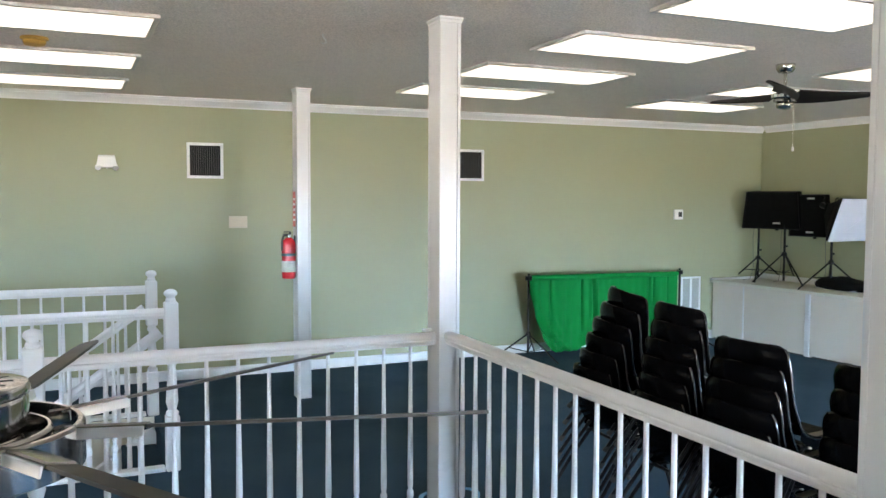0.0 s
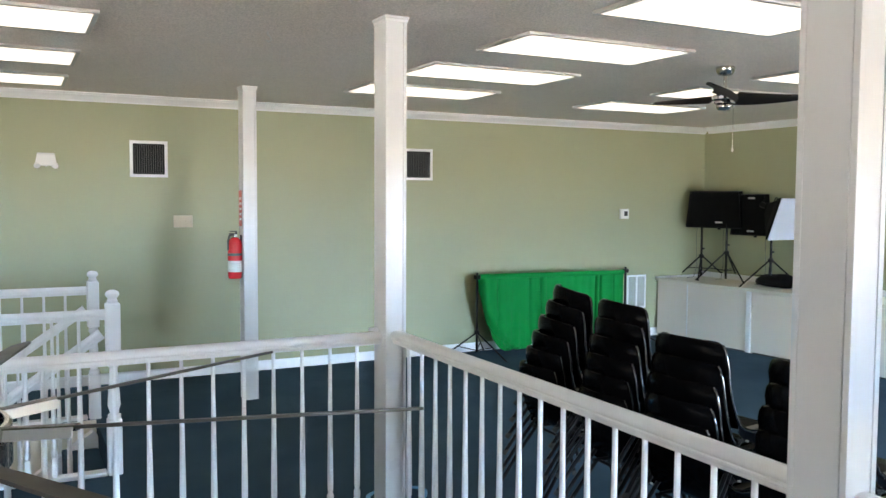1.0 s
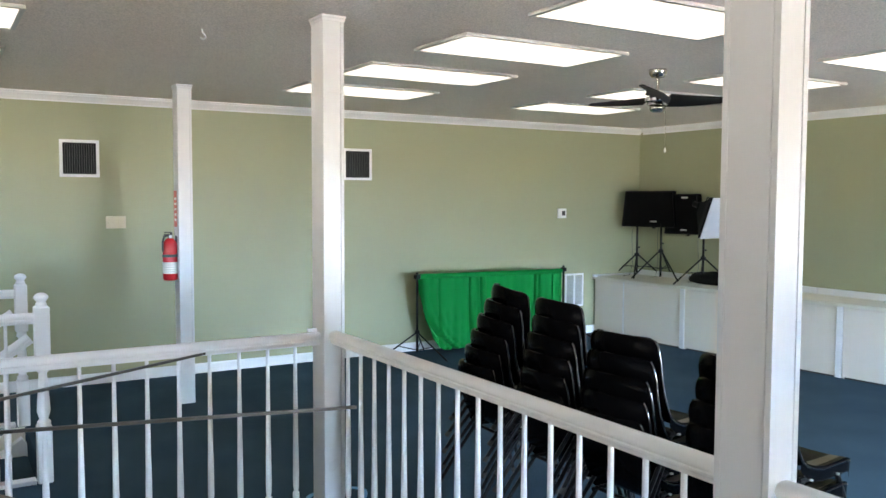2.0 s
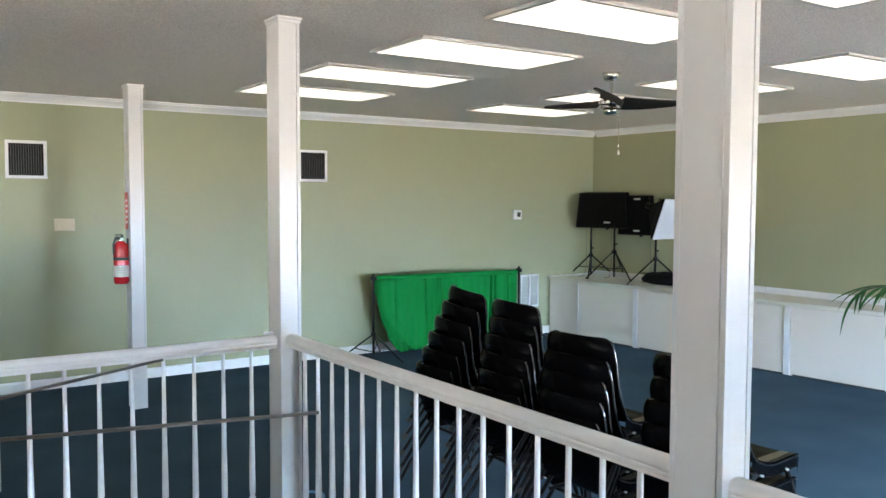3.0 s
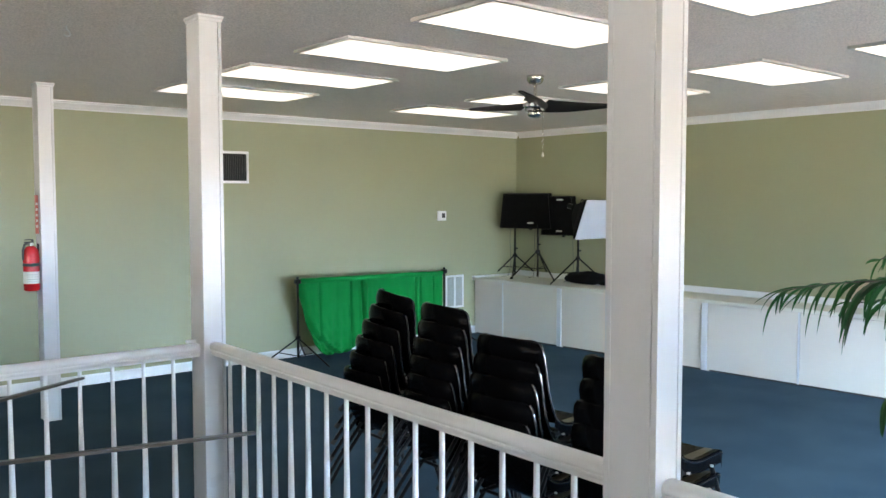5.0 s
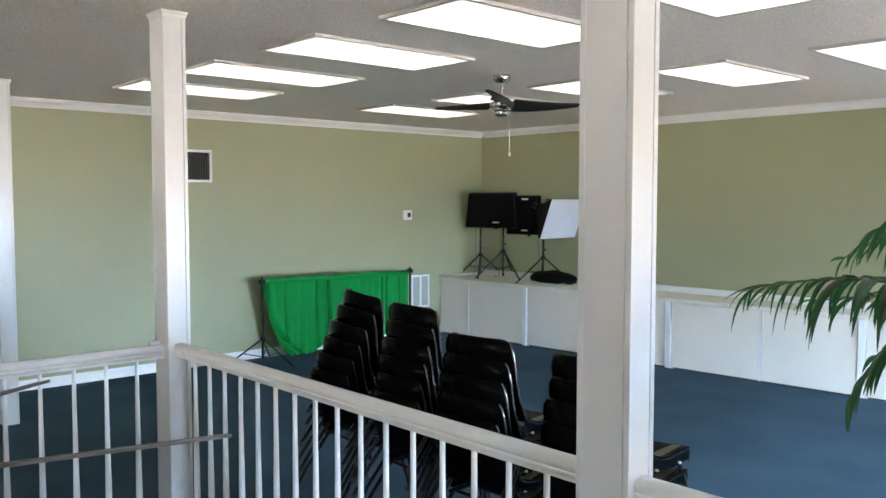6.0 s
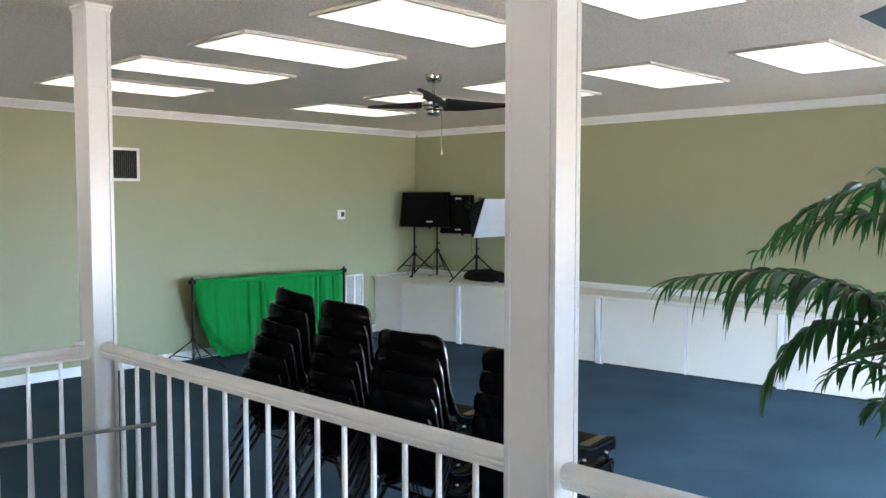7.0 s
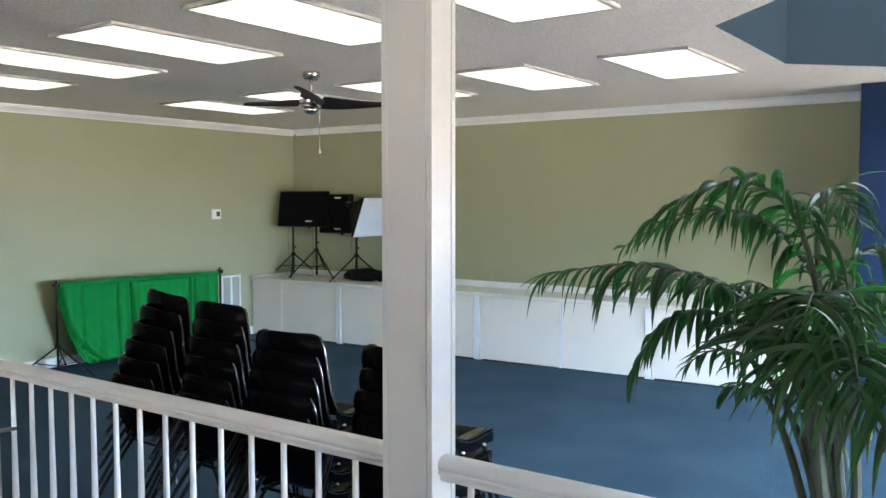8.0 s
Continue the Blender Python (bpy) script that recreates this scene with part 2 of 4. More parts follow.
# south wall with unseen low windows, and the glowing outdoors behind it
# The narrow first opening is added to brighten the posts and railings.
WIN = [(0.75, 1.08), (4.5, 5.7), (6.2, 7.2)]
SILL, HEAD = 0.08, 1.85
sw = [((WALL_W, WALL_S - T, LOW), (EAST2, WALL_S, SILL)), ((WALL_W, WALL_S - T, HEAD), (EAST2, WALL_S, CEIL))]
edges = [WALL_W] + [x for w in WIN for x in w] + [EAST2]
for x0, x1 in zip(edges[::2], edges[1::2]):
    sw.append(((x0, WALL_S - T, SILL), (x1, WALL_S, HEAD)))
structure("wall_south", boxes(*sw), M_WALL, "plain sage green wall with window openings", "wall")
FAR = -220.0
bm = bmesh.new()
bm.faces.new([bm.verts.new(p) for p in ((-220, FAR, -3.4), (220, FAR, -3.4), (220, FAR, 200), (-220, FAR, 200))])
structure("backdrop_sky", bm, glowing("sky_glow", SKY, SKY_GLOW), "plain blue sky beyond the windows", "sky")
# The ground sheet glows by itself; no sun lights it.
bm = bmesh.new()
bm.faces.new([bm.verts.new(p) for p in ((-220, FAR, -3.4), (220, FAR, -3.4), (220, WALL_S - 0.6, -3.4), (-220, WALL_S - 0.6, -3.4))])
structure("backdrop_ground", bm, glowing("sunny_ground_glow", GROUND, GROUND_GLOW), "plain glowing sheet in place of sunlit ground beyond the windows", "ground")

# navy partition beside the end of the east wall
P0 = Vector((7.74, 1.213, 0))
# Its unseen southern run and return leg are added to shade the corner.
structure("wall_partition", boxes(((P0.x, -1.2, 0.001), (P0.x + 0.12, P0.y, CEIL - 0.002)), ((P0.x + 0.12, -1.2, 0.001), (EAST2, -1.08, CEIL - 0.002))), M_BLUE, "dark navy painted partition wall beside the green wall", "wall")

# ceiling with an eight-sided skylight well
OC = Vector((5.53, -0.46))
OR = 1.94
octo = [(OC.x + OR / math.cos(math.pi / 8) * math.cos(math.pi / 8 + k * math.pi / 4),
         OC.y + OR / math.cos(math.pi / 8) * math.sin(math.pi / 8 + k * math.pi / 4)) for k in range(8)]
bm = bmesh.new()
for z in (CEIL, CEIL + 0.2):
    outer = [bm.verts.new((x, y, z)) for x, y in ((WALL_W - T, WALL_S - T), (EAST2 + T, WALL_S - T), (EAST2 + T, WALL_N + T), (WALL_W - T, WALL_N + T))]
    inner = [bm.verts.new((x, y, z)) for x, y in octo]
    es = [bm.edges.new((r[i], r[(i + 1) % len(r)])) for r in (outer, inner) for i in range(len(r))]
    bmesh.ops.triangle_fill(bm, edges=es, use_beauty=True)
structure("ceiling", bm, M_CEIL, "grey-white popcorn textured ceiling", "ceiling")
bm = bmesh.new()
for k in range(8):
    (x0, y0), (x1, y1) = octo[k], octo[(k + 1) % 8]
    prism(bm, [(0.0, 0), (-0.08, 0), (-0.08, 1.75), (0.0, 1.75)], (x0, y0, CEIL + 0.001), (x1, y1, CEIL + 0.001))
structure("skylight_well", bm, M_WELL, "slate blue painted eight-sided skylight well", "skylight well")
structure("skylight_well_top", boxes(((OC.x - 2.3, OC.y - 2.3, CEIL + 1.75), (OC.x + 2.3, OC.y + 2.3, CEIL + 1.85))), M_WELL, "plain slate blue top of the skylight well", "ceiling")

CROWN = [(0, 0), (0.014, 0), (0.014, 0.013), (0.021, 0.018), (0.030, 0.032), (0.050, 0.053), (0.056, 0.055), (0.056, 0.064), (0.070, 0.069), (0.070, 0.082), (0, 0.082)]
BASE = [(0, 0), (0.014, 0), (0.014, 0.085), (0.006, 0.10), (0, 0.10)]
cz = CEIL - 0.083
bm = bmesh.new()
prism(bm, CROWN, (WALL_E, WALL_N, cz), (WALL_W, WALL_N, cz))
structure("trim_north", bm, M_TRIM, "white crown moulding along the ceiling", "crown moulding")
bm = bmesh.new()
prism(bm, CROWN, (WALL_E, 0.2, cz), (WALL_E, WALL_N - 0.071, cz))
structure("trim_east", bm, M_TRIM, "white crown moulding along the ceiling", "crown moulding")
bm = bmesh.new()
prism(bm, BASE, (7.829, WALL_N, 0.001), (WALL_W, WALL_N, 0.001))
structure("baseboard", bm, M_TRIM, "white baseboard along the green wall", "baseboard")


# ---- posts and railings ----
def post(x, y, label, joint=True, hx=0.0605, hy=0.0795):
    """A boxed white post: core, corner boards, flared cap."""
    p = thing("post", (x, y, 0), label, "post", "posts of the railing")
    t, g = 0.019, 0.0026
    zt = CEIL - 0.002
    part("core", boxes(((-hx + 0.008, -hy + 0.008, 0), (hx - 0.008, hy - 0.008, zt))), M_POST, p)
    for lo, hi in (((-hx, -hy, 0), (hx - t - 0.006, -hy + t, zt)), ((-hx, hy - t, 0), (hx, hy, zt)),
                   ((-hx + 0.001, -hy + t + g, 0), (-hx + t, hy - t - 0.0005, zt)), ((hx - t, -hy + 0.001, 0), (hx - 0.001, hy - t - g, zt))):
        part("board", boxes((lo, hi), bevel=0.0016, seg=2), M_POST, p)
    bm = bmesh.new()
    rings = []
    for g, z in ((0.001, CEIL - 0.034), (0.003, CEIL - 0.032), (0.004, CEIL - 0.018), (0.009, CEIL - 0.012), (0.009, CEIL - 0.0015)):
        rings.append([bm.verts.new((sx * (hx + g), sy * (hy + g), z)) for sx, sy in ((-1, -1), (1, -1), (1, 1), (-1, 1))])
    for a, b in zip(rings, rings[1:]):
        for k in range(4):
            bm.faces.new((a[k], a[(k + 1) % 4], b[(k + 1) % 4], b[k]))
    bm.faces.new(rings[0][::-1])
    bm.faces.new(rings[-1])
    part("cap", bm, M_POST, p, "flared white cap against the ceiling")
    if joint:
        part("joint_strip", boxes(((-hx - 0.0015, -hy - 0.0045, 2.335), (hx + 0.0015, -hy + 0.01, 2.347))), M_POST, p)
    return p


post(RAIL_X, POST_Y, "white boxed post at the railing corner")
post(RAIL_X - 0.001, POST_Y2 - 0.005, "white boxed post between two railings", False, 0.0570, 0.0865)
post(1.885, 7.32, "white boxed post near the green wall holding an extinguisher", False)


def baluster_mesh(h):
    bm = bmesh.new()
    box(bm, (-0.016, -0.016, 0), (0.016, 0.016, 0.155), 0.002)
    lathe(bm, [(0.013, 0.155), (0.0185, 0.165), (0.0185, 0.195), (0.0125, 0.204), (0.0125, 0.212), (0.0155, 0.225), (0.0165, 0.27),
               (0.0158, 0.36), (0.0132, 0.55), (0.0105, 0.78), (0.0095, h)], 10)
    me = bpy.data.meshes.new("baluster")
    bmesh.ops.recalc_face_normals(bm, faces=bm.faces)
    bm.to_mesh(me)
    bm.free()
    me.materials.append(M_TRIM)
    me.polygons.foreach_set("use_smooth", [True] * len(me.polygons))
    me.set_sharp_from_angle(angle=radians(40))
    return me


RAIL_H = 0.068
BAL = baluster_mesh(RAIL_TOP - RAIL_H + 0.004)
HALF_RAIL = [(0.019, 0.0), (0.021, 0.010), (0.024, 0.016), (0.030, 0.020), (0.031, 0.027), (0.0275, 0.031), (0.031, 0.036), (0.0325, 0.044), (0.029, 0.056), (0.018, 0.0655)]
HANDRAIL = HALF_RAIL + [(0, 0.068)] + [(-x, z) for x, z in HALF_RAIL[::-1]]


def railing(label, a, b, places, low=0.0):
    """A level handrail from a to b with balusters at the given distances from a."""
    a, b = Vector(a), Vector(b)
    d = (b - a).normalized()
    r = thing("railing", a, label, "railing", "white railings of the stairwell")
    bm = bmesh.new()
    z = Vector((0, 0, RAIL_TOP - RAIL_H - low))
    prism(bm, HANDRAIL, z, z + (b - a))
    part("handrail", bm, M_TRIM, r, "rounded white handrail", True)
    for s in places:
        share("baluster", BAL, r, Matrix.Translation(d * s))
    return r


def newel(x, y, label, top=1.19):
    n = thing("newel_post", (x, y, 0), label, "newel post", "newel posts of the stairs")
    w = 0.044
    part("lower_block", boxes(((-w, -w, 0), (w, w, 0.36)), bevel=0.006), M_TRIM, n)
    part("upper_block", boxes(((-w, -w, 0.74), (w, w, top - 0.085)), bevel=0.006), M_TRIM, n)
    bm = bmesh.new()
    lathe(bm, [(0.030, 0.36), (0.040, 0.372), (0.040, 0.385), (0.026, 0.40), (0.040, 0.45), (0.036, 0.52), (0.027, 0.62), (0.024, 0.69),
               (0.036, 0.70), (0.036, 0.715), (0.030, 0.74)], 18, caps=False)
    part("turned_shaft", bm, M_TRIM, n, "", True)
    bm = bmesh.new()
    z = top
    lathe(bm, [(0.030, z - 0.086), (0.034, z - 0.07), (0.026, z - 0.058), (0.030, z - 0.05), (0.042, z - 0.036), (0.043, z - 0.024), (0.034, z - 0.010), (0.016, z - 0.002), (0.003, z)], 20)
    part("finial", bm, M_TRIM, n, "rounded mushroom finial", True)
    return n


STEP = 0.1527
railing("white railing with tapered balusters above the blue carpet", (RAIL_X, POST_Y - 0.08, 0), (RAIL_X, POST_Y2 + 0.08, 0),
        [POST_Y - 0.08 - (3.913 - STEP * k) for k in range(17)])
railing("white railing with tapered balusters running on past the post", (RAIL_X, POST_Y2 - 0.08, 0), (RAIL_X, VOID[1] + 0.05, 0),
        [0.10 + STEP * k for k in range(5)])
railing("white railing with tapered balusters before the open well", (RAIL_X - 0.0585, POST_Y, 0), (-0.115, POST_Y, 0),
        [RAIL_X - 0.0585 - (1.666 - STEP * k) for k in range(12)], 0.012)
railing("white railing with tapered balusters running on past the newel", (-0.205, POST_Y, 0), (-2.55, POST_Y, 0),
        [0.10 + STEP * k for k in range(15)], 0.012)
tagged(mesh_object("rail_bracket", boxes(((RAIL_X - 0.115, POST_Y + 0.012, RAIL_TOP - 0.0115), (RAIL_X - 0.062, POST_Y + 0.030, RAIL_TOP + 0.006)), bevel=0.002), M_TRIM), "small white bracket on the handrail beside the corner post", "bracket")
newel(-0.16, POST_Y, "white turned newel post in the railing line")
newel(0.59, 5.66, "white turned newel post at the head of the stairs")
newel(0.597, 7.18, "white turned newel post by the stairs and the green wall")
railing("white railing with balusters beside the stair opening", (0.545, 5.66, 0), (-2.85, 5.66, 0), [0.155 + STEP * k for k in range(21)])
railing("white railing with balusters beside the stair opening, by the wall", (0.55, 7.18, 0), (-2.85, 7.18, 0), [0.155 + STEP * k for k in range(21)])


def stair_rail(y, label):
    r = thing("stair_rail", (0.55, y, 0), label, "stair rail", "sloped rails of the stairs")
    bm = bmesh.new()
    run = 2.9
    slope = 0.70
    prism(bm, HANDRAIL, (0, 0, 0.87), (-run, 0, 0.87 - run * slope))
    part("handrail", bm, M_TRIM, r, "sloped white handrail", True)
    for k in range(9):
        x = -0.22 - 0.28 * k
        share("baluster", BAL, r, Matrix.Translation((x, 0, 0.87 + x * slope - RAIL_TOP + RAIL_H)))
    return r


stair_rail(5.76, "sloped white stair handrail going down into the opening")
stair_rail(7.08, "sloped white stair handrail going down beside the wall side")

# stairs going down to the floor below
st = thing("staircase", (0.6, 6.42, 0), "carpeted stairs with cream sides going down", "stairs")
for k in range(16):
    x1, z1 = -0.262 * k, -0.185 * (k + 1)
    part("step", boxes(((x1 - 0.262, -0.62, z1 - 0.185), (x1, 0.62, z1)), bevel=0.01), M_CARPET, st)
for y in (-0.71, 0.63):
    bm = bmesh.new()
    prism(bm, [(0, -0.42), (0.08, -0.42), (0.08, 0.06), (0, 0.06)], (0.0, y, -0.10), (-4.2, y, -0.10 - 4.2 * 0.706))
    part("stringer", bm, M_TRIM, st, "white sloped side board")
for y0, label in ((STAIR[1] - 0.09, "white curb board along the stair opening"), (STAIR[3] + 0.005, "white curb board along the far side of the stair opening")):
    structure("trim_stair_edge", boxes(((STAIR[0], y0, 0.001), (STAIR[2] - 0.06, y0 + 0.085, 0.028)), bevel=0.004), M_TRIM, label, "trim")
structure("trim_stair_side", boxes(((STAIR[0], STAIR[3] - 0.012, -0.62), (STAIR[2], STAIR[3] - 0.002, 0.0)), ((STAIR[0], STAIR[1] + 0.002, -0.62), (STAIR[2], STAIR[1] + 0.012, 0.0))), M_TOP,
          "cream side boards of the stair opening", "trim")


# ---- ceiling lights ----
def light_panel(x, y, label, lx=1.235):
    p = thing("ceiling_light", (x, y, CEIL), label, "ceiling light", "fluorescent ceiling panels")
    ly, f, d = 0.625, 0.028, 0.021
    fr = [((0, 0, -d), (lx, f, -0.001)), ((0, ly - f, -d), (lx, ly, -0.001)), ((0, f, -d), (f, ly - f, -0.001)), ((lx - f, f, -d), (lx, ly - f, -0.001))]
    part("frame", boxes(*fr, bevel=0.002), M_FRAME, p, "white metal frame, coloured darker for its shade")
    part("diffuser", boxes(((f, f, -0.0185), (lx - f, ly - f, -0.006))), M_LAMP, p, "lit white diffuser")
    return p


for y in (1.70, 2.87, 4.075, 5.29, 6.47):
    light_panel(2.69, y, "lit white fluorescent panel in a white frame", 1.26)
for y in (1.80, 2.98, 4.17, 5.35, 6.53):
    light_panel(5.225, y, "lit white fluorescent panel in a white frame")
for y in (4.69, 6.02, 7.28):
    light_panel(-0.775, y, "lit white fluorescent panel in a white frame")


# ---- ceiling fan in the room ----
fan = thing("ceiling_fan", (4.648, 4.50, CEIL), "nickel ceiling fan with three dark curved blades and a pull chain", "ceiling fan")
bm = lathe(bmesh.new(), [(0.066, -0.001), (0.068, -0.012), (0.064, -0.035), (0.048, -0.058), (0.02, -0.066)], 24)
part("canopy", bm, M_NICKEL, fan, "brushed nickel canopy", True)
part("downrod", rod(bmesh.new(), (0, 0, -0.06), (0, 0, -0.19), 0.013, 12), M_NICKEL, fan, "", True)
bm = lathe(bmesh.new(), [(0.018, -0.165), (0.03, -0.175), (0.05, -0.195), (0.085, -0.205), (0.088, -0.215), (0.088, -0.235), (0.075, -0.245), (0.078, -0.25), (0.078, -0.262), (0.06, -0.27)], 28)
part("motor_housing", bm, M_CHROME, fan, "brushed nickel motor housing", True)
# Solid dark ring standing in for shade between motor and cup.
bm = lathe(bmesh.new(), [(0.050, -0.268), (0.050, -0.276)], 24)
part("shade_ring", bm, M_BLADE, fan, "dark ring painted as the shaded gap under the motor", True)
bm = lathe(bmesh.new(), [(0.058, -0.276), (0.060, -0.281), (0.060, -0.292), (0.052, -0.304), (0.036, -0.314), (0.012, -0.318)], 24)
part("switch_cup", bm, M_NICKEL, fan, "brushed nickel switch cup", True)
for k in range(12):
    a = 2 * math.pi * k / 12
    ob = part("slot", boxes(((0.0, -0.012, -0.234), (0.004, 0.012, -0.214))), M_LABEL, fan)
    ob.matrix_basis = Matrix.Rotation(a, 4, "Z") @ Matrix.Translation((0.0865, 0, 0))


def blade_mesh(length, root, mid, tip, pitch, droop):
    """A curved fan blade along x."""
    bm = bmesh.new()
    n, rows = 14, []
    for i in range(n + 1):
        s = i / n
        x = 0.07 + s * (length - 0.07)
        w = (root * (1 - s) ** 2 + 2 * mid * s * (1 - s) + tip * s * s) * (1 if s < 0.96 else 0.75)
        off = 0.05 * math.sin(s * math.pi) - 0.02 * s
        ang = radians(pitch) * (1 - 0.45 * s)
        row = []
        for u in (-0.5, -0.17, 0.17, 0.5):
            y = off + u * w
            z = -droop * s * s + u * w * math.sin(ang) + 0.010 * (1 - 4 * u * u)
            row.append((x, y * math.cos(ang * 0.5), z))
        rows.append(row)
    top = [[bm.verts.new(p) for p in r] for r in rows]
    low = [[bm.verts.new((p[0], p[1], p[2] - 0.007)) for p in r] for r in rows]
    for i in range(n):
        for j in range(3):
            bm.faces.new((top[i][j], top[i + 1][j], top[i + 1][j + 1], top[i][j + 1]))
            bm.faces.new((low[i][j], low[i][j + 1], low[i + 1][j + 1], low[i + 1][j]))
        bm.faces.new((top[i][0], low[i][0], low[i + 1][0], top[i + 1][0]))
        bm.faces.new((top[i][3], top[i + 1][3], low[i + 1][3], low[i][3]))
    for i in (0, n):
        for j in range(3):
            bm.faces.new((top[i][j], top[i][j + 1], low[i][j + 1], low[i][j]))
    return bm


for a in (-22, 98, 218):
    ob = part("blade", blade_mesh(0.66, 0.17, 0.19, 0.07, -24, -0.02), M_BLADE, fan, "dark espresso curved blade", True)
    ob.matrix_basis = Matrix.Translation((0, 0, -0.222)) @ Matrix.Rotation(radians(a), 4, "Z")
bm = rod(bmesh.new(), (0.055, -0.03, -0.30), (0.055, -0.03, -0.58), 0.0022, 6)
chain = part("pull_chain", bm, M_NICKEL, fan, "thin beaded pull chain")
part("pull_knob", lathe(bmesh.new(), [(0.003, -0.575), (0.007, -0.585), (0.010, -0.602), (0.004, -0.612)], 10, (0.055, -0.03, 0)), M_LABEL, fan, "white bell-shaped pull", True)

# ---- large fan over the open well ----
FX, FY = -0.142, 1.345
big = thing("well_fan", (FX, FY, 1.436), "polished steel fan with slim dark blades over the open well", "ceiling fan")
part("downrod", rod(bmesh.new(), (0, 0, 0.09), (0, 0, CEIL - 1.436 - 0.001), 0.011, 14), M_CHROME, big, "long steel downrod", True)
part("canopy", lathe(bmesh.new(), [(0.02, CEIL - 1.436 - 0.07), (0.05, CEIL - 1.436 - 0.05), (0.065, CEIL - 1.436 - 0.02), (0.068, CEIL - 1.436 - 0.001)], 24), M_CHROME, big, "", True)
bm = lathe(bmesh.new(), [(0.080, 0.004), (0.088, 0.012), (0.088, 0.054), (0.085, 0.060), (0.090, 0.064), (0.090, 0.073), (0.087, 0.078), (0.075, 0.0795), (0.016, 0.0795), (0.013, 0.095)], 40)
cap = part("motor_cap", bm, M_CHROME, big, "polished steel cap with dark slots", True)
for k in range(12):
    ob = part("slot", boxes(((0.038, -0.0025, 0.0785), (0.068, 0.0025, 0.0802)), bevel=0.0005), M_GAP, cap)
    ob.matrix_basis = Matrix.Rotation(2 * math.pi * k / 12, 4, "Z")
bm = lathe(bmesh.new(), [(0.072, -0.03), (0.081, -0.02), (0.083, -0.006), (0.078, 0.004)], 40)
part("motor_body", bm, M_NICKEL, big, "steel motor drum", True)


def ring(r0, r1, z0, z1, seg=48):
    bm = bmesh.new()
    loops = [[bm.verts.new((r * math.cos(2 * math.pi * k / seg), r * math.sin(2 * math.pi * k / seg), z)) for k in range(seg)]
             for r, z in ((r0, z0), (r1, z0 + 0.004), (r1, z1 - 0.004), (r1 - 0.004, z1), (r0, z1))]
    for a, b in zip(loops, loops[1:] + loops[:1]):
        for i in range(seg):
            j = (i + 1) % seg
            bm.faces.new((a[i], a[j], b[j], b[i]))
    return bm


part("outer_ring", ring(0.153, 0.163, -0.048, 0.018), M_CHROME, big, "polished outer ring", True)
part("inner_ring", ring(0.112, 0.120, -0.034, 0.012), M_CHROME, big, "polished inner ring", True)
for k in range(8):
    ob = part("spoke", boxes(((0.076, -0.014, -0.030), (0.155, 0.014, -0.016)), bevel=0.003), M_NICKEL, big)
    ob.matrix_basis = Matrix.Rotation(radians(33 + 45 * k), 4, "Z")
part("lower_cup", lathe(bmesh.new(), [(0.02, -0.125), (0.055, -0.12), (0.066, -0.10), (0.068, -0.055), (0.075, -0.045), (0.12, -0.042), (0.12, -0.03)], 40), M_CHROME, big, "polished lower cup", True)
for k in range(8):
    turn = Matrix.Rotation(radians(31 + 45 * k), 4, "Z") @ Matrix.Translation((0, 0, 0.006)) @ Matrix.Rotation(radians(-13), 4, "X")
    bm = boxes(((0.140, -0.022, -0.002), (0.256, 0.022, 0.009)), bevel=0.003)
    ob = part("blade_holder", bm, M_CHROME, big, "bright steel blade holder")
    ob.matrix_basis = turn
    # Strip added for the bright reflection along the holder's front edge.
    part("lip", boxes(((0.150, -0.0265, -0.012), (0.252, -0.0225, 0.004)), bevel=0.001), M_LIP, ob, "bright turned-down strip added as the highlight on the holder's edge")
    bm = bmesh.new()
    prof = [(0.235, 0.019), (0.30, 0.024), (0.5, 0.027), (0.70, 0.025), (0.755, 0.021), (0.765, 0.013)]
    up = [[bm.verts.new((x, s * w, 0.006)) for s in (-1, 1)] for x, w in prof]
    dn = [[bm.verts.new((x, s * w, 0.001)) for s in (-1, 1)] for x, w in prof]
    for i in range(len(prof) - 1):
        bm.faces.new((up[i][0], up[i + 1][0], up[i + 1][1], up[i][1]))
        bm.faces.new((dn[i][0], dn[i][1], dn[i + 1][1], dn[i + 1][0]))
        for s in (0, 1):
            bm.faces.new((up[i][s], dn[i][s], dn[i + 1][s], up[i + 1][s]))
    for i in (0, -1):
        bm.faces.new((up[i][0], up[i][1], dn[i][1], dn[i][0]))
    ob = part("blade", bm, M_BLADE2, big, "slim dark grey blade")
    ob.matrix_basis = turn


# ---- cabinets along the east wall ----
CAB_TOP = 0.722
CAB_SKEW = math.atan2(0.32, 5.459)      # the run stands a little off the wall's line


def cab_x(y):
    return 7.55 + (WALL_N - y) * 0.32 / 5.459


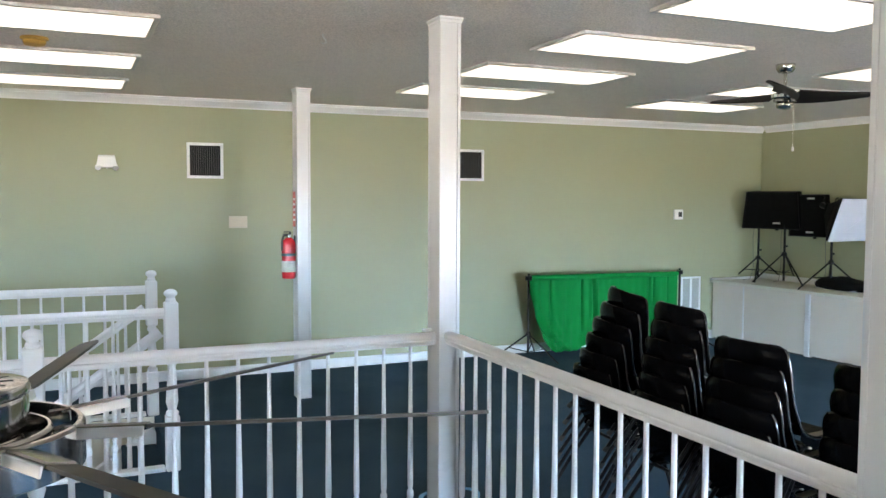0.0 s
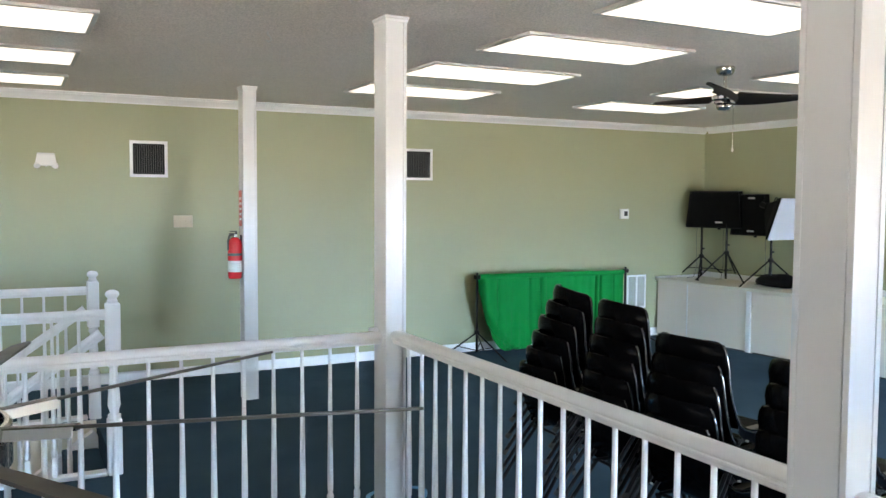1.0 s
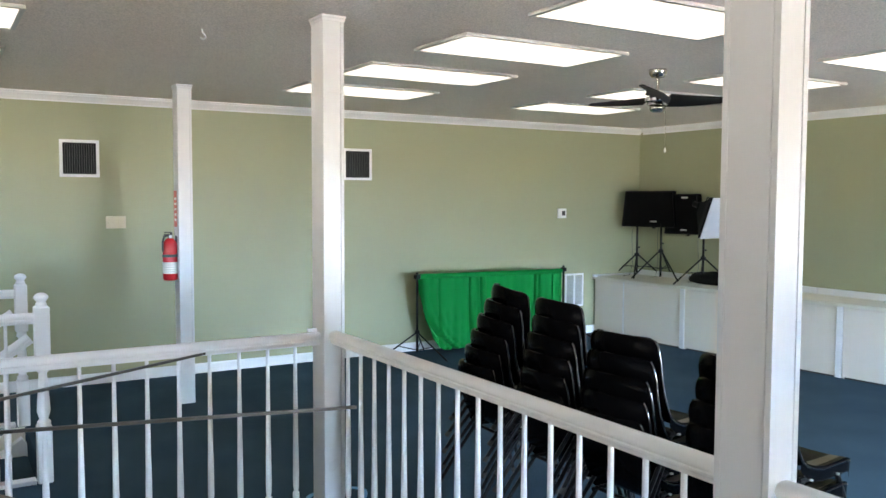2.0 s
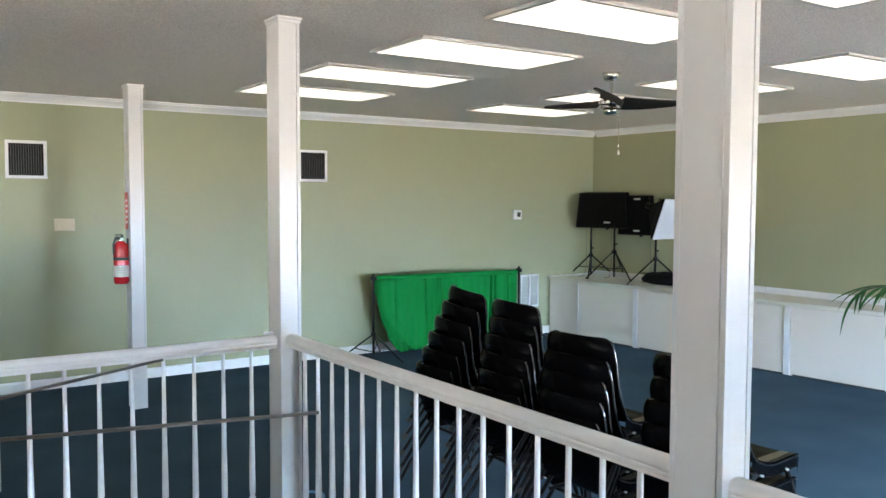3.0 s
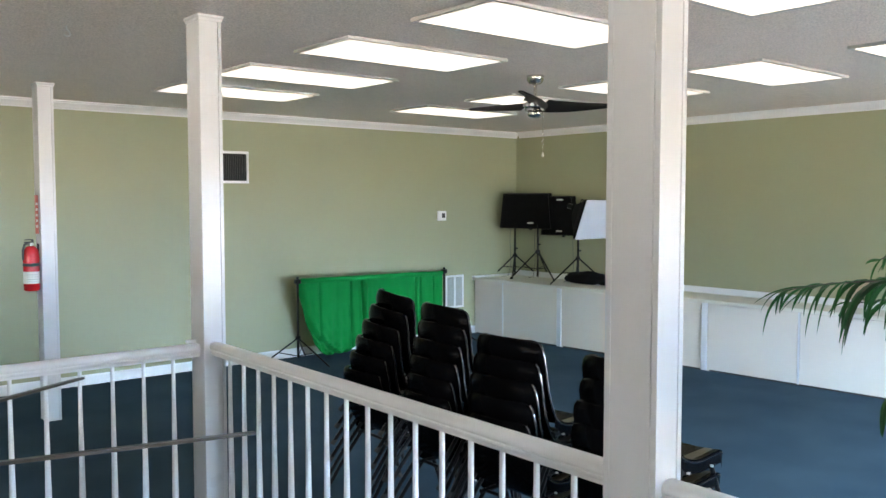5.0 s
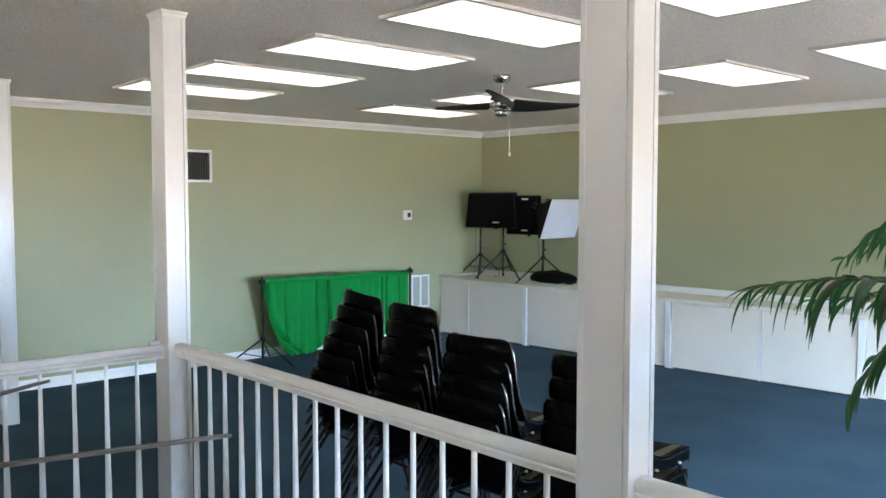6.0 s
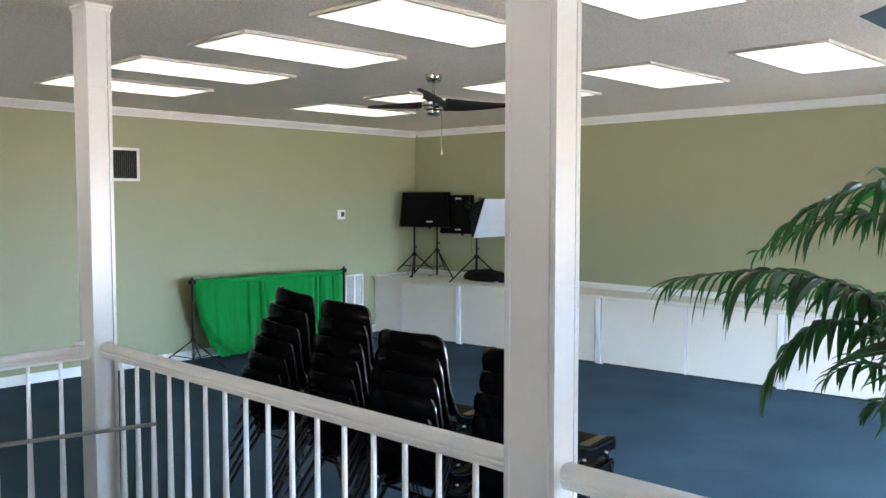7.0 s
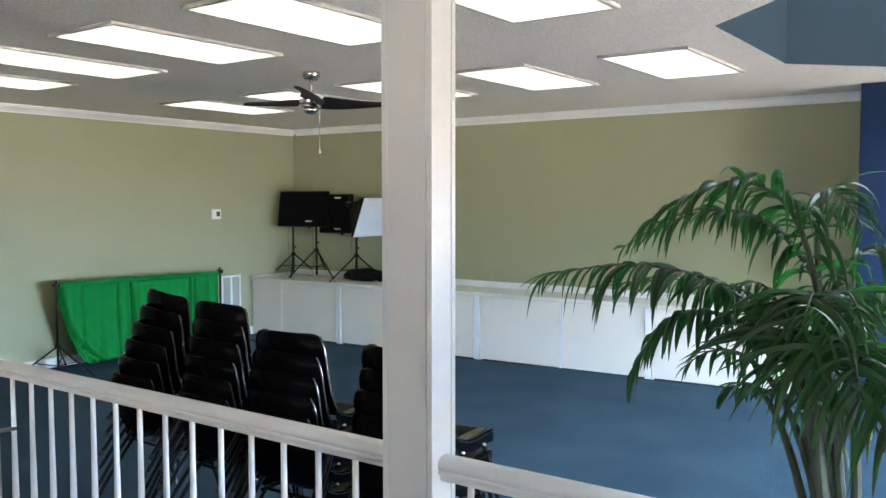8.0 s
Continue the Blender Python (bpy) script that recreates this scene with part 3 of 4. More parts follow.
def cabinet(y0, y1, seam, label):
    c = thing("low_cabinet", (cab_x(y0), y0, 0), label, "cabinet", "low cabinets along the wall")
    c.rotation_euler.z = CAB_SKEW
    k = 1 / math.cos(CAB_SKEW)
    w = (y1 - y0) * k
    s = (seam - y0) * k
    part("body", boxes(((0.012, 0.002, 0.0), (0.34, w - 0.002, CAB_TOP - 0.001))), M_CAB, c)
    # Solid near-black strip in place of the shade at the cabinet's foot.
    part("toe_shade_strip", boxes(((0.006, 0.03, 0.001), (0.0115, w - 0.03, 0.016))), M_GAP, c, "dark strip painted as the shaded gap above the carpet")
    part("stile", boxes(((-0.010, 0.0, 0.004), (0.0115, 0.065, CAB_TOP - 0.004)), bevel=0.003), M_TRIM, c, "white upright stile")
    part("panel", boxes(((0.0, 0.072, 0.018), (0.0115, s - 0.012, CAB_TOP - 0.014)), bevel=0.002), M_CAB, c, "plain white front panel")
    part("panel", boxes(((0.0, s + 0.012, 0.018), (0.0115, w - 0.006, CAB_TOP - 0.014)), bevel=0.002), M_CAB, c, "plain white front panel")
    part("seam_strip", boxes(((-0.004, s - 0.009, 0.010), (0.0115, s + 0.009, CAB_TOP - 0.008)), bevel=0.002), M_TRIM, c)
    return c


cabinet(6.945, WALL_N - 0.025, 7.92, "long white low cabinet with plain front panels by the corner")
cabinet(4.988, 6.943, 5.965, "long white low cabinet with plain front panels on blue carpet")
cabinet(3.045, 4.986, 4.018, "long white low cabinet with plain front panels on blue carpet")
cabinet(1.30, 3.043, 2.08, "long white low cabinet with plain front panels behind the palm")
top = thing("worktop", (0, 0, CAB_TOP), "cream painted worktop with a raised back edge along the wall", "worktop")
bm = bmesh.new()
outline = [(cab_x(1.30) - 0.025, 1.30), (WALL_E - 0.003, 1.30), (WALL_E - 0.003, WALL_N - 0.003), (cab_x(WALL_N) - 0.025, WALL_N - 0.003)]
lowr, upr = ([bm.verts.new((x, y, z)) for x, y in outline] for z in (0.0005, 0.030))
bm.faces.new(lowr[::-1])
bm.faces.new(upr)
for k in range(4):
    bm.faces.new((lowr[k], lowr[(k + 1) % 4], upr[(k + 1) % 4], upr[k]))
bmesh.ops.bevel(bm, geom=list(bm.edges), offset=0.004, segments=2, affect="EDGES")
part("slab", bm, M_TOP, top)
for a, b in ((1.302, 5.655), (5.667, WALL_N - 0.046)):
    part("back_edge", boxes(((WALL_E - 0.045, a, 0.030), (WALL_E - 0.004, b, 0.098)), bevel=0.006, seg=2), M_TRIM, top, "raised white edge strip")
part("back_edge", boxes(((cab_x(WALL_N) - 0.02, WALL_N - 0.045, 0.030), (WALL_E - 0.004, WALL_N - 0.004, 0.055)), bevel=0.006, seg=2), M_TRIM, top, "raised white edge strip")
TOPZ = CAB_TOP + 0.030


# ---- light stands with softboxes ----
def light_stand(x, y, top, hub, spread, turn, label):
    s = thing("light_stand", (x, y, TOPZ), label, "light stand", "photo light stands on the worktop")
    part("pole", rod(bmesh.new(), (0, 0, 0.03), (0, 0, top), 0.014, 10), M_STAND, s, "", True)
    part("hub", lathe(bmesh.new(), [(0.020, hub - 0.025), (0.034, hub - 0.015), (0.034, hub + 0.015), (0.018, hub + 0.03)], 12), M_STAND, s, "", True)
    part("collar", lathe(bmesh.new(), [(0.012, 0.12), (0.02, 0.125), (0.02, 0.15), (0.012, 0.155)], 12), M_STAND, s, "", True)
    part("knob", rod(bmesh.new(), (0.012, 0, hub + 0.10), (0.045, 0, hub + 0.10), 0.012, 8), M_STAND, s)
    for k in range(3):
        a = radians(turn + 120 * k)
        foot = (spread * math.cos(a), spread * math.sin(a), 0.008)
        bm = rod(bmesh.new(), (0.02 * math.cos(a), 0.02 * math.sin(a), hub), foot, 0.0100, 8)
        leg = part("leg", bm, M_STAND, s, "", True)
        part("rubber_foot", rod(bmesh.new(), (foot[0] * 0.96, foot[1] * 0.96, 0.018), (foot[0] * 1.02, foot[1] * 1.02, 0.001), 0.010, 8), M_GAP, leg)
        mid = [c * 0.55 for c in foot[:2]]
        part("brace", rod(bmesh.new(), (0, 0, 0.135), (mid[0], mid[1], hub * 0.45), 0.006, 6), M_STAND, s)
    a = radians(turn + 60)
    cord = [(0.03 * math.cos(a), 0.03 * math.sin(a), top - 0.05), (0.075 * math.cos(a), 0.075 * math.sin(a), top * 0.6), (0.06 * math.cos(a), 0.06 * math.sin(a), hub * 0.6), (0.10 * math.cos(a), 0.10 * math.sin(a), 0.02), (0.17 * math.cos(a), 0.17 * math.sin(a) + 0.03, 0.006)]
    part("cord", tube(bmesh.new(), cord, 0.0035, 6), M_CORD, s, "thin grey hanging cord", True)
    return s


def softbox(at, w, h, depth, m, label, tail=0.16):
    """A black fabric pyramid with a white front cloth; the front looks along -y of m."""
    s = thing("softbox", at, label, "softbox", "softboxes on the light stands")
    s.matrix_basis = Matrix.Translation(at) @ m
    bm = bmesh.new()
    rings = []
    for k, (y, f) in enumerate(((0.012, 1.0), (0.035, 1.0), (depth * 0.5, 0.68), (depth, 0.30), (depth + 0.03, 0.28))):
        sag = 0.012 if k == 2 else 0
        pts = []
        for sx, sz in ((-1, -1), (0, -1), (1, -1), (1, 0), (1, 1), (0, 1), (-1, 1), (-1, 0)):
            g = 1 - (0.02 if 0 in (sx, sz) else 0)
            pts.append(bm.verts.new((sx * (w / 2 * f - sag) * g, y, sz * (h / 2 * f - sag) * g)))
        rings.append(pts)
    for a, b in zip(rings, rings[1:]):
        for i in range(8):
            bm.faces.new((a[i], a[(i + 1) % 8], b[(i + 1) % 8], b[i]))
    bm.faces.new(rings[-1])
    part("shell", bm, M_SOFT, s, "black fabric shell")
    part("diffuser", boxes(((-w / 2 - 0.003, -0.004, -h / 2 - 0.003), (w / 2 + 0.003, 0.010, h / 2 + 0.003)), bevel=0.004), M_WHITE, s, "white front cloth")
    part("crease", tube(bmesh.new(), [(-w * 0.30, -0.003, -h * 0.34), (-w * 0.05, -0.004, -h * 0.12), (w * 0.3, -0.003, h * 0.28)], [0.002, 0.006, 0.002], 6), M_WHITE, s, "", True)
    loop = [(-w / 2 - 0.03 + 0.022 * math.cos(q), 0.05, h / 2 - 0.03 + 0.026 * math.sin(q)) for q in (0.7 * k for k in range(10))]
    part("strap_loop", tube(bmesh.new(), loop, 0.006, 6), M_SOFT, s, "", True)
    part("lamp_socket", rod(bmesh.new(), (0, depth + 0.02, 0), (0, depth + tail, 0), 0.035, 12), M_STAND, s, "", True)
    part("label_patch", boxes(((-0.07, depth * 0.12, -h / 2 * 0.99), (0.07, depth * 0.2, -h / 2 * 0.965))), M_LABEL, s)
    return s


light_stand(8.06, 8.18, 0.93, 0.29, 0.35, 100, "black folding light stand on the worktop in the corner")
light_stand(8.07, 7.76, 0.93, 0.36, 0.36, 20, "black folding light stand on the worktop")
light_stand(8.06, 7.05, 0.90, 0.31, 0.40, 45, "black folding light stand beside a dark bag")


def panel_softbox(at, w, h, turn, tilt, label, patch):
    """A folded-flat black softbox panel leaning on its stand."""
    s = thing("softbox", at, label, "softbox", "softboxes on the light stands")
    s.matrix_basis = Matrix.Translation(at) @ pose(0, 0, 0, tilt, 0, turn)
    bm = boxes(((-w / 2, -0.05, -h / 2), (w / 2, 0.05, h / 2)), bevel=0.018, seg=2)
    for v in bm.verts:
        v.co.x += 0.10 * v.co.z / h if v.co.x < 0 else 0
    part("shell", bm, M_SOFT, s, "black fabric shell")
    bm = bmesh.new()
    tube(bm, [(-w / 2 - 0.05, -0.052, -h / 2), (w / 2, -0.052, -h / 2), (w / 2, -0.052, h / 2), (-w / 2 + 0.05, -0.052, h / 2), (-w / 2 - 0.05, -0.052, -h / 2)], 0.008, 6)
    part("piping", bm, M_STAND, s)
    for a, b in patch:
        part("patch", boxes(((a, -0.0535, b), (a + 0.10, -0.0505, b + 0.020))), M_LABEL, s, "small pale patch")
    part("mount", rod(bmesh.new(), (0, 0.05, -h / 2 - 0.04), (0, 0.05, 0), 0.02, 10), M_STAND, s)
    return s


panel_softbox((8.05, 7.94, 1.66), 0.76, 0.46, -80, 8, "black softbox turned away, on a stand in the corner", ((0.02, -0.17),))
panel_softbox((8.18, 7.47, 1.60), 0.48, 0.50, -86, 6, "second black softbox overlapping the first", ((0.0, 0.20), (-0.04, -0.21)))
softbox((8.02, 6.68, 1.56), 0.72, 0.50, 0.34, pose(0, 0, 0, 20, 0, 4), "softbox showing its white front cloth, edges black")

# dark bag and small things on the worktop
bm = bmesh.new()
bmesh.ops.create_uvsphere(bm, u_segments=24, v_segments=14, radius=1)
for v in bm.verts:
    k = noise.noise(v.co * 2.3) * 0.16
    v.co = Vector((v.co.x * (0.13 + 0.05 * k), v.co.y * (0.30 + 0.1 * k), max(v.co.z, -0.55) * (0.085 + 0.12 * k)))
    v.co.z += 0.05
bag = tagged(mesh_object("equipment_bag", bm, M_SOFT, True), "slumped black fabric equipment bag on the worktop", "bag")
bag.location = (8.12, 6.93, TOPZ - 0.004)
bag.scale = (1.1, 1.25, 1.15)
tagged(mesh_object("folded_cloth", boxes(((8.02, 6.68, TOPZ + 0.001), (8.10, 6.80, TOPZ + 0.02)), bevel=0.006, seg=2), M_WHITE, True), "small crumpled white cloth beside the bag", "cloth")


# ---- green backdrop ----
def backdrop_stand(x, y, turn, label):
    s = thing("backdrop_stand", (x, y, 0), label, "backdrop stand", "stands of the green backdrop")
    part("pole", rod(bmesh.new(), (0, 0, 0.06), (0, 0, 0.955), 0.013, 10), M_STAND, s, "", True)
    part("hub", lathe(bmesh.new(), [(0.018, 0.26), (0.027, 0.265), (0.027, 0.30), (0.018, 0.305)], 12), M_STAND, s, "", True)
    part("clamp", boxes(((-0.03, -0.03, 0.88), (0.03, 0.03, 0.93)), bevel=0.006), M_STAND, s)
    for k in range(3):
        a = radians(turn + 120 * k)
        foot = (0.43 * math.cos(a), 0.43 * math.sin(a), 0.008)
        leg = part("leg", rod(bmesh.new(), (0.02 * math.cos(a), 0.02 * math.sin(a), 0.27), foot, 0.009, 8), M_STAND, s, "", True)
        part("brace", rod(bmesh.new(), (0, 0, 0.08), (foot[0] * 0.5, foot[1] * 0.5, 0.135), 0.006, 6), M_STAND, s)
    return s


GY = 8.10
backdrop_stand(4.645, GY, 170, "black folding tripod stand holding the green cloth")
backdrop_stand(6.74, GY, 215, "black folding tripod stand holding the green cloth near the vent")
tagged(mesh_object("backdrop_bar", rod(bmesh.new(), (4.63, GY, 0.912), (6.76, GY, 0.892), 0.013, 12), M_STAND, True), "black crossbar between the two stands", "crossbar")
bm = bmesh.new()
nu, nv = 400, 26
grid = []
for j in range(nv + 1):
    row = []
    s = j / nv
    for i in range(nu + 1):
        u = i / nu
        x0 = 4.685 + u * 2.02
        # the left edge swings round into the hem, which rises again to the right
        x = x0
        top = 0.923 - 0.020 * u
        curve = 1 - (1 - min(1.0, (u + 0.002) * 2.04 / 0.40)) ** 3
        hem = top + (0.045 - top) * curve + 6.0 * max(0.0, min(u, 0.40) - 0.30) ** 1.5 - 0.10 * (u > 0.405)
        z = top + (hem - top) * s
        fold = (0.016 * math.sin(u * 62 + 2.0 * s) + 0.030 * math.sin(u * 23 + 0.7 + s) + 0.012 * math.sin(u * 121)) * (0.25 + 0.9 * s)
        fold *= 0.6
        deep = sum(d * math.exp(-((u - c - 0.006 * s) / w) ** 2) * (s ** 0.3) * math.exp(-s * fade) for c, w, d, fade in
                   ((0.402, 0.007, 0.15, 0), (0.33, 0.005, 0.06, 1.2), (0.425, 0.010, -0.04, 0), (0.385, 0.010, -0.03, 0), (0.80, 0.006, 0.13, 0), (0.835, 0.006, 0.10, 0.3), (0.93, 0.005, 0.05, 0.5), (0.12, 0.006, 0.03, 0.6)))
        # folds that follow the swinging left edge, which curls back
        d = u * 2.04 - 0.47 * s ** 2.9 * curve ** 2.9
        sweep = 0.05 * math.exp(-(d / 0.035) ** 2) + 0.016 * math.sin(d * 55 + 0.6) * math.exp(-abs(d) / 0.22) * (0.3 + s)
        row.append(bm.verts.new((x, GY + 0.002 + fold + deep + sweep, z)))
    grid.append(row)
for a, b in zip(grid, grid[1:]):
    for i in range(nu):
        bm.faces.new((a[i], a[i + 1], b[i + 1], b[i]))
drape = thing("green_backdrop", (0, 0, 0), "bright green chroma cloth draped over a low crossbar", "backdrop cloth")
cloth = part("drape", bm, M_GREEN, drape, "", True)
thick = cloth.modifiers.new("thickness", "SOLIDIFY")
thick.thickness = 0.003
bm = bmesh.new()
tube(bm, [(4.68 + 0.1012 * k, GY + 0.002 * math.sin(k * 1.7), 0.9075 - 0.0010 * k + 0.002 * math.sin(k * 2.3)) for k in range(21)], [0.030 + 0.002 * math.sin(k * 3.1) for k in range(21)], 12)
part("sleeve", bm, M_GREEN, drape, "gathered sleeve over the bar", True)


# ---- stacking chairs ----
def chair():
    """A black plastic stacking chair, facing +x, its back foot line at x = 0."""
    c = thing("stacking_chair", (0, 0, 0), "black plastic stacking chair with steel legs, in a stack", "chair", "stacked black chairs")
    prof = [(-0.040, 0.806, 0.132), (-0.044, 0.803, 0.160), (-0.046, 0.790, 0.184), (-0.045, 0.767, 0.199), (-0.042, 0.735, 0.207), (-0.031, 0.69, 0.209), (-0.006, 0.62, 0.212), (0.028, 0.545, 0.215), (0.069, 0.482, 0.217), (0.112, 0.436, 0.217)]
    seat = [(0.112, 0.436, 0.217), (0.150, 0.408, 0.218), (0.195, 0.391, 0.218), (0.25, 0.384, 0.218), (0.33, 0.391, 0.216), (0.40, 0.396, 0.212), (0.428, 0.386, 0.204), (0.44, 0.361, 0.195)]

    def shell(pr, wrap, lift, lip_x, lip_z, crown, bend):
        """A moulded shell with turned edges along a profile of (forward, up, half width)."""
        bm = bmesh.new()
        nw = 16

        def at(i, k, off):
            x, z, w = pr[i]
            a, b = pr[max(i - 1, 0)], pr[min(i + 1, len(pr) - 1)]
            d = Vector((b[0] - a[0], 0, b[1] - a[1])).normalized()
            nrm = Vector((-d.z, 0, d.x))
            u = max(-1.0, min(1.0, -1 + 2 * (k - 1) / (nw - 2)))
            e = abs(u) ** bend * min(1.0, (len(pr) - 1 - i) / 4 if lip_x else 1.0)
            edge = k in (0, nw)
            y = u * w * (1.012 if edge else 1.0)
            full = min(1.0, i / 2) if lip_x else 1.0
            return bm.verts.new((x + wrap * e + nrm.x * off + edge * lip_x * full, y + (0 if not edge else -off * u * 0.8), z + lift * e - crown * u * u * max(0.0, 1 - i / 3) + nrm.z * off + edge * lip_z))

        outer = [[at(i, k, 0.0) for k in range(nw + 1)] for i in range(len(pr))]
        inner = [[at(i, k, 0.008) for k in range(nw + 1)] for i in range(len(pr))]
        n = len(pr) - 1
        for i in range(n):
            for k in range(nw):
                bm.faces.new((outer[i][k], outer[i][k + 1], outer[i + 1][k + 1], outer[i + 1][k]))
                bm.faces.new((inner[i][k], inner[i + 1][k], inner[i + 1][k + 1], inner[i][k + 1]))
            for k in (0, nw):
                bm.faces.new((outer[i][k], outer[i + 1][k], inner[i + 1][k], inner[i][k]))
        for i in (0, n):
            for k in range(nw):
                bm.faces.new((outer[i][k], inner[i][k], inner[i][k + 1], outer[i][k + 1]))
        return bm

    part("backrest", shell(prof, 0.062, 0.0, 0.008, 0.0, 0.006, 2.6), M_PLASTIC, c, "curved glossy black back", True)
    part("seat", shell(seat, 0.0, 0.012, 0.0, -0.048, 0.0, 3.0), M_PLASTIC, c, "black plastic seat with turned-down sides", True)
    for s in (-1, 1):
        n = len(prof) - 1
        rim = [(x + 0.062 * min(1.0, (n - i) / 4) + 0.008 * min(1.0, i / 2), s * w * 1.012, z - 0.010 * max(0.0, 1 - i / 3)) for i, (x, z, w) in enumerate(prof)]
        rim += [(x, s * w * 1.010, z + 0.008) for x, z, w in seat[1:7]]
        # Tube added along the shell's edge to draw its highlight line.
        part("edge_rim", tube(bmesh.new(), rim[2:], 0.0058, 8), M_RIM, c, "thin glossy edge tube added to catch highlights", True)
    bm = bmesh.new()
    rowsp = [(0.15, 0.4140), (0.195, 0.3970), (0.25, 0.3900), (0.33, 0.3970), (0.40, 0.4020), (0.427, 0.3925)]
    g = [[bm.verts.new((x, u * 0.192, z + 0.001 + 0.0095 * abs(u) ** 3)) for u in (-1, -0.6, 0, 0.6, 1)] for x, z in rowsp]
    for a, b in zip(g, g[1:]):
        for k in range(4):
            bm.faces.new((a[k], b[k], b[k + 1], a[k + 1]))
    part("seat_pad", bm, M_PAD, c, "worn brown seat surface", True)
    for s in (-1, 1):
        y = s * 0.205
        part("leg", tube(bmesh.new(), [(-0.10, s * 0.235, 0.012), (0.005, s * 0.228, 0.17), (0.125, y, 0.34), (0.15, y, 0.37)], [0.0115, 0.0115, 0.0115, 0.0115], 8), M_LEG, c, "", True)
        part("leg", tube(bmesh.new(), [(0.455, s * 0.235, 0.012), (0.41, s * 0.228, 0.17), (0.36, y, 0.34), (0.335, y, 0.37)], [0.0115, 0.0115, 0.0115, 0.0115], 8), M_LEG, c, "", True)
        part("side_rail", tube(bmesh.new(), [(0.12, y, 0.362), (0.24, y, 0.365), (0.37, y, 0.362)], 0.012, 8), M_LEG, c, "", True)
        for x, lean in ((-0.10, 0.013), (0.455, -0.005)):
            part("foot_cap", tube(bmesh.new(), [(x - lean * 0.5, s * 0.236, 0.001), (x, s * 0.235, 0.012), (x + lean * 1.6, s * 0.234, 0.034)], [0.015, 0.0155, 0.012], 8), M_GAP, c, "black rubber foot", True)
        for x in (0.17, 0.33):
            part("bolt", rod(bmesh.new(), (x, s * 0.20, 0.363), (x, s * 0.2285, 0.363), 0.0052, 10), M_LABEL, c, "pale round bolt cap")
    part("cross_bar", tube(bmesh.new(), [(0.16, -0.205, 0.358), (0.16, 0.205, 0.358)], 0.010, 8), M_LEG, c, "", True)
    part("cross_bar", tube(bmesh.new(), [(0.35, -0.205, 0.358), (0.35, 0.205, 0.358)], 0.010, 8), M_LEG, c, "", True)
    return c


RISE = 0.091
# place of the lowest chair, turn, count, drift and lean for each chair on top of it
STACKS = [(2.765, 4.10, -3, 6, 0.027, 0.008, 1.2, 1.25), (2.685, 3.39, -3, 6, 0.008, 0.0, 0.3, 1.0), (2.645, 2.81, 3, 5, 0.012, 0.0, 0.0, 0.6), (2.590, 2.11, 0, 5, 0.020, 0.0, 0.0, 0.2)]
first = None
for sx, sy, turn, count, dx, dy, lean, pitch in STACKS:
    for k in range(count):
        m = pose(sx + dx * k * (0.6 + 0.08 * k), sy + dy * k + random.uniform(-0.006, 0.006), RISE * k, lean * k, pitch * k, turn + random.uniform(-1.2, 1.2))
        if first is None:
            first = chair()
            first.matrix_basis = m
        else:
            copy_thing(first, m)


# ---- wall fixtures ----
def vent(x0, z0, label):
    w = 0.347
    v = thing("wall_vent", (x0, WALL_N, z0), label, "vent", "square return vents")
    f = 0.028
    part("frame", boxes(((0, -0.016, 0), (w, -0.001, f)), ((0, -0.016, w - f), (w, -0.001, w)), ((0, -0.016, f), (f, -0.001, w - f)), ((w - f, -0.016, f), (w, -0.001, w - f)), bevel=0.002), M_TRIM, v, "white metal frame")
    # No duct is cut; a black sheet gives the darkness behind the grid.
    part("backing", boxes(((f, -0.004, f), (w - f, -0.001, w - f))), M_GRILLE, v, "black sheet in place of the shaded opening behind the grid")
    n = 14
    step = (w - 2 * f) / n
    for k in range(1, n):
        c = f + step * k
        part("grid_bar", boxes(((c - 0.0022, -0.012, f), (c + 0.0022, -0.005, w - f))), M_GRID, v)
        part("grid_bar", boxes(((f, -0.0115, c - 0.0015), (w - f, -0.0055, c + 0.0015))), M_LEG, v)
    return v


vent(1.046, 1.968, "square white-framed vent with a black grid high on the wall")
vent(3.908, 1.981, "square white-framed vent with a black grid behind the post")

el = thing("emergency_light", (0.325, WALL_N, 2.055), "white plastic emergency light on the green wall", "emergency light")
bm = bmesh.new()
prism(bm, [(0.001, 0.025), (0.055, 0.0), (0.062, 0.005), (0.058, 0.10), (0.045, 0.118), (0.001, 0.118)], (0.070, 0, 0), (-0.070, 0, 0))
for v in bm.verts:
    v.co.x *= 1.0 + 3.0 * max(0.0, 0.11 - v.co.z)
part("housing", bm, M_DEVICE, el, "tapered white housing")
for sx in (-0.075, 0.075):
    part("lamp_head", lathe(bmesh.new(), [(0.014, 0), (0.025, 0.010), (0.027, 0.034), (0.022, 0.039)], 16, (sx, -0.032, 0.016), Matrix.Rotation(radians(120), 4, "X")), M_DEVICE, el, "", True)
part("test_button", rod(bmesh.new(), (0, -0.05, 0.0), (0, -0.05, -0.008), 0.006, 8), M_DEVICE, el)

sw_ = thing("switch_plate", (1.44, WALL_N, 1.482), "ivory plastic plate of four light switches", "light switch")
part("plate", boxes(((0, -0.007, 0), (0.182, -0.001, 0.118)), bevel=0.003), M_SWITCH, sw_)
for k in range(4):
    part("toggle", boxes(((0.020 + 0.046 * k, -0.016, 0.048), (0.028 + 0.046 * k, -0.007, 0.072)), bevel=0.002), M_SWITCH, sw_)

th = thing("thermostat", (6.920, WALL_N, 1.533), "white square thermostat with a dark screen", "thermostat")
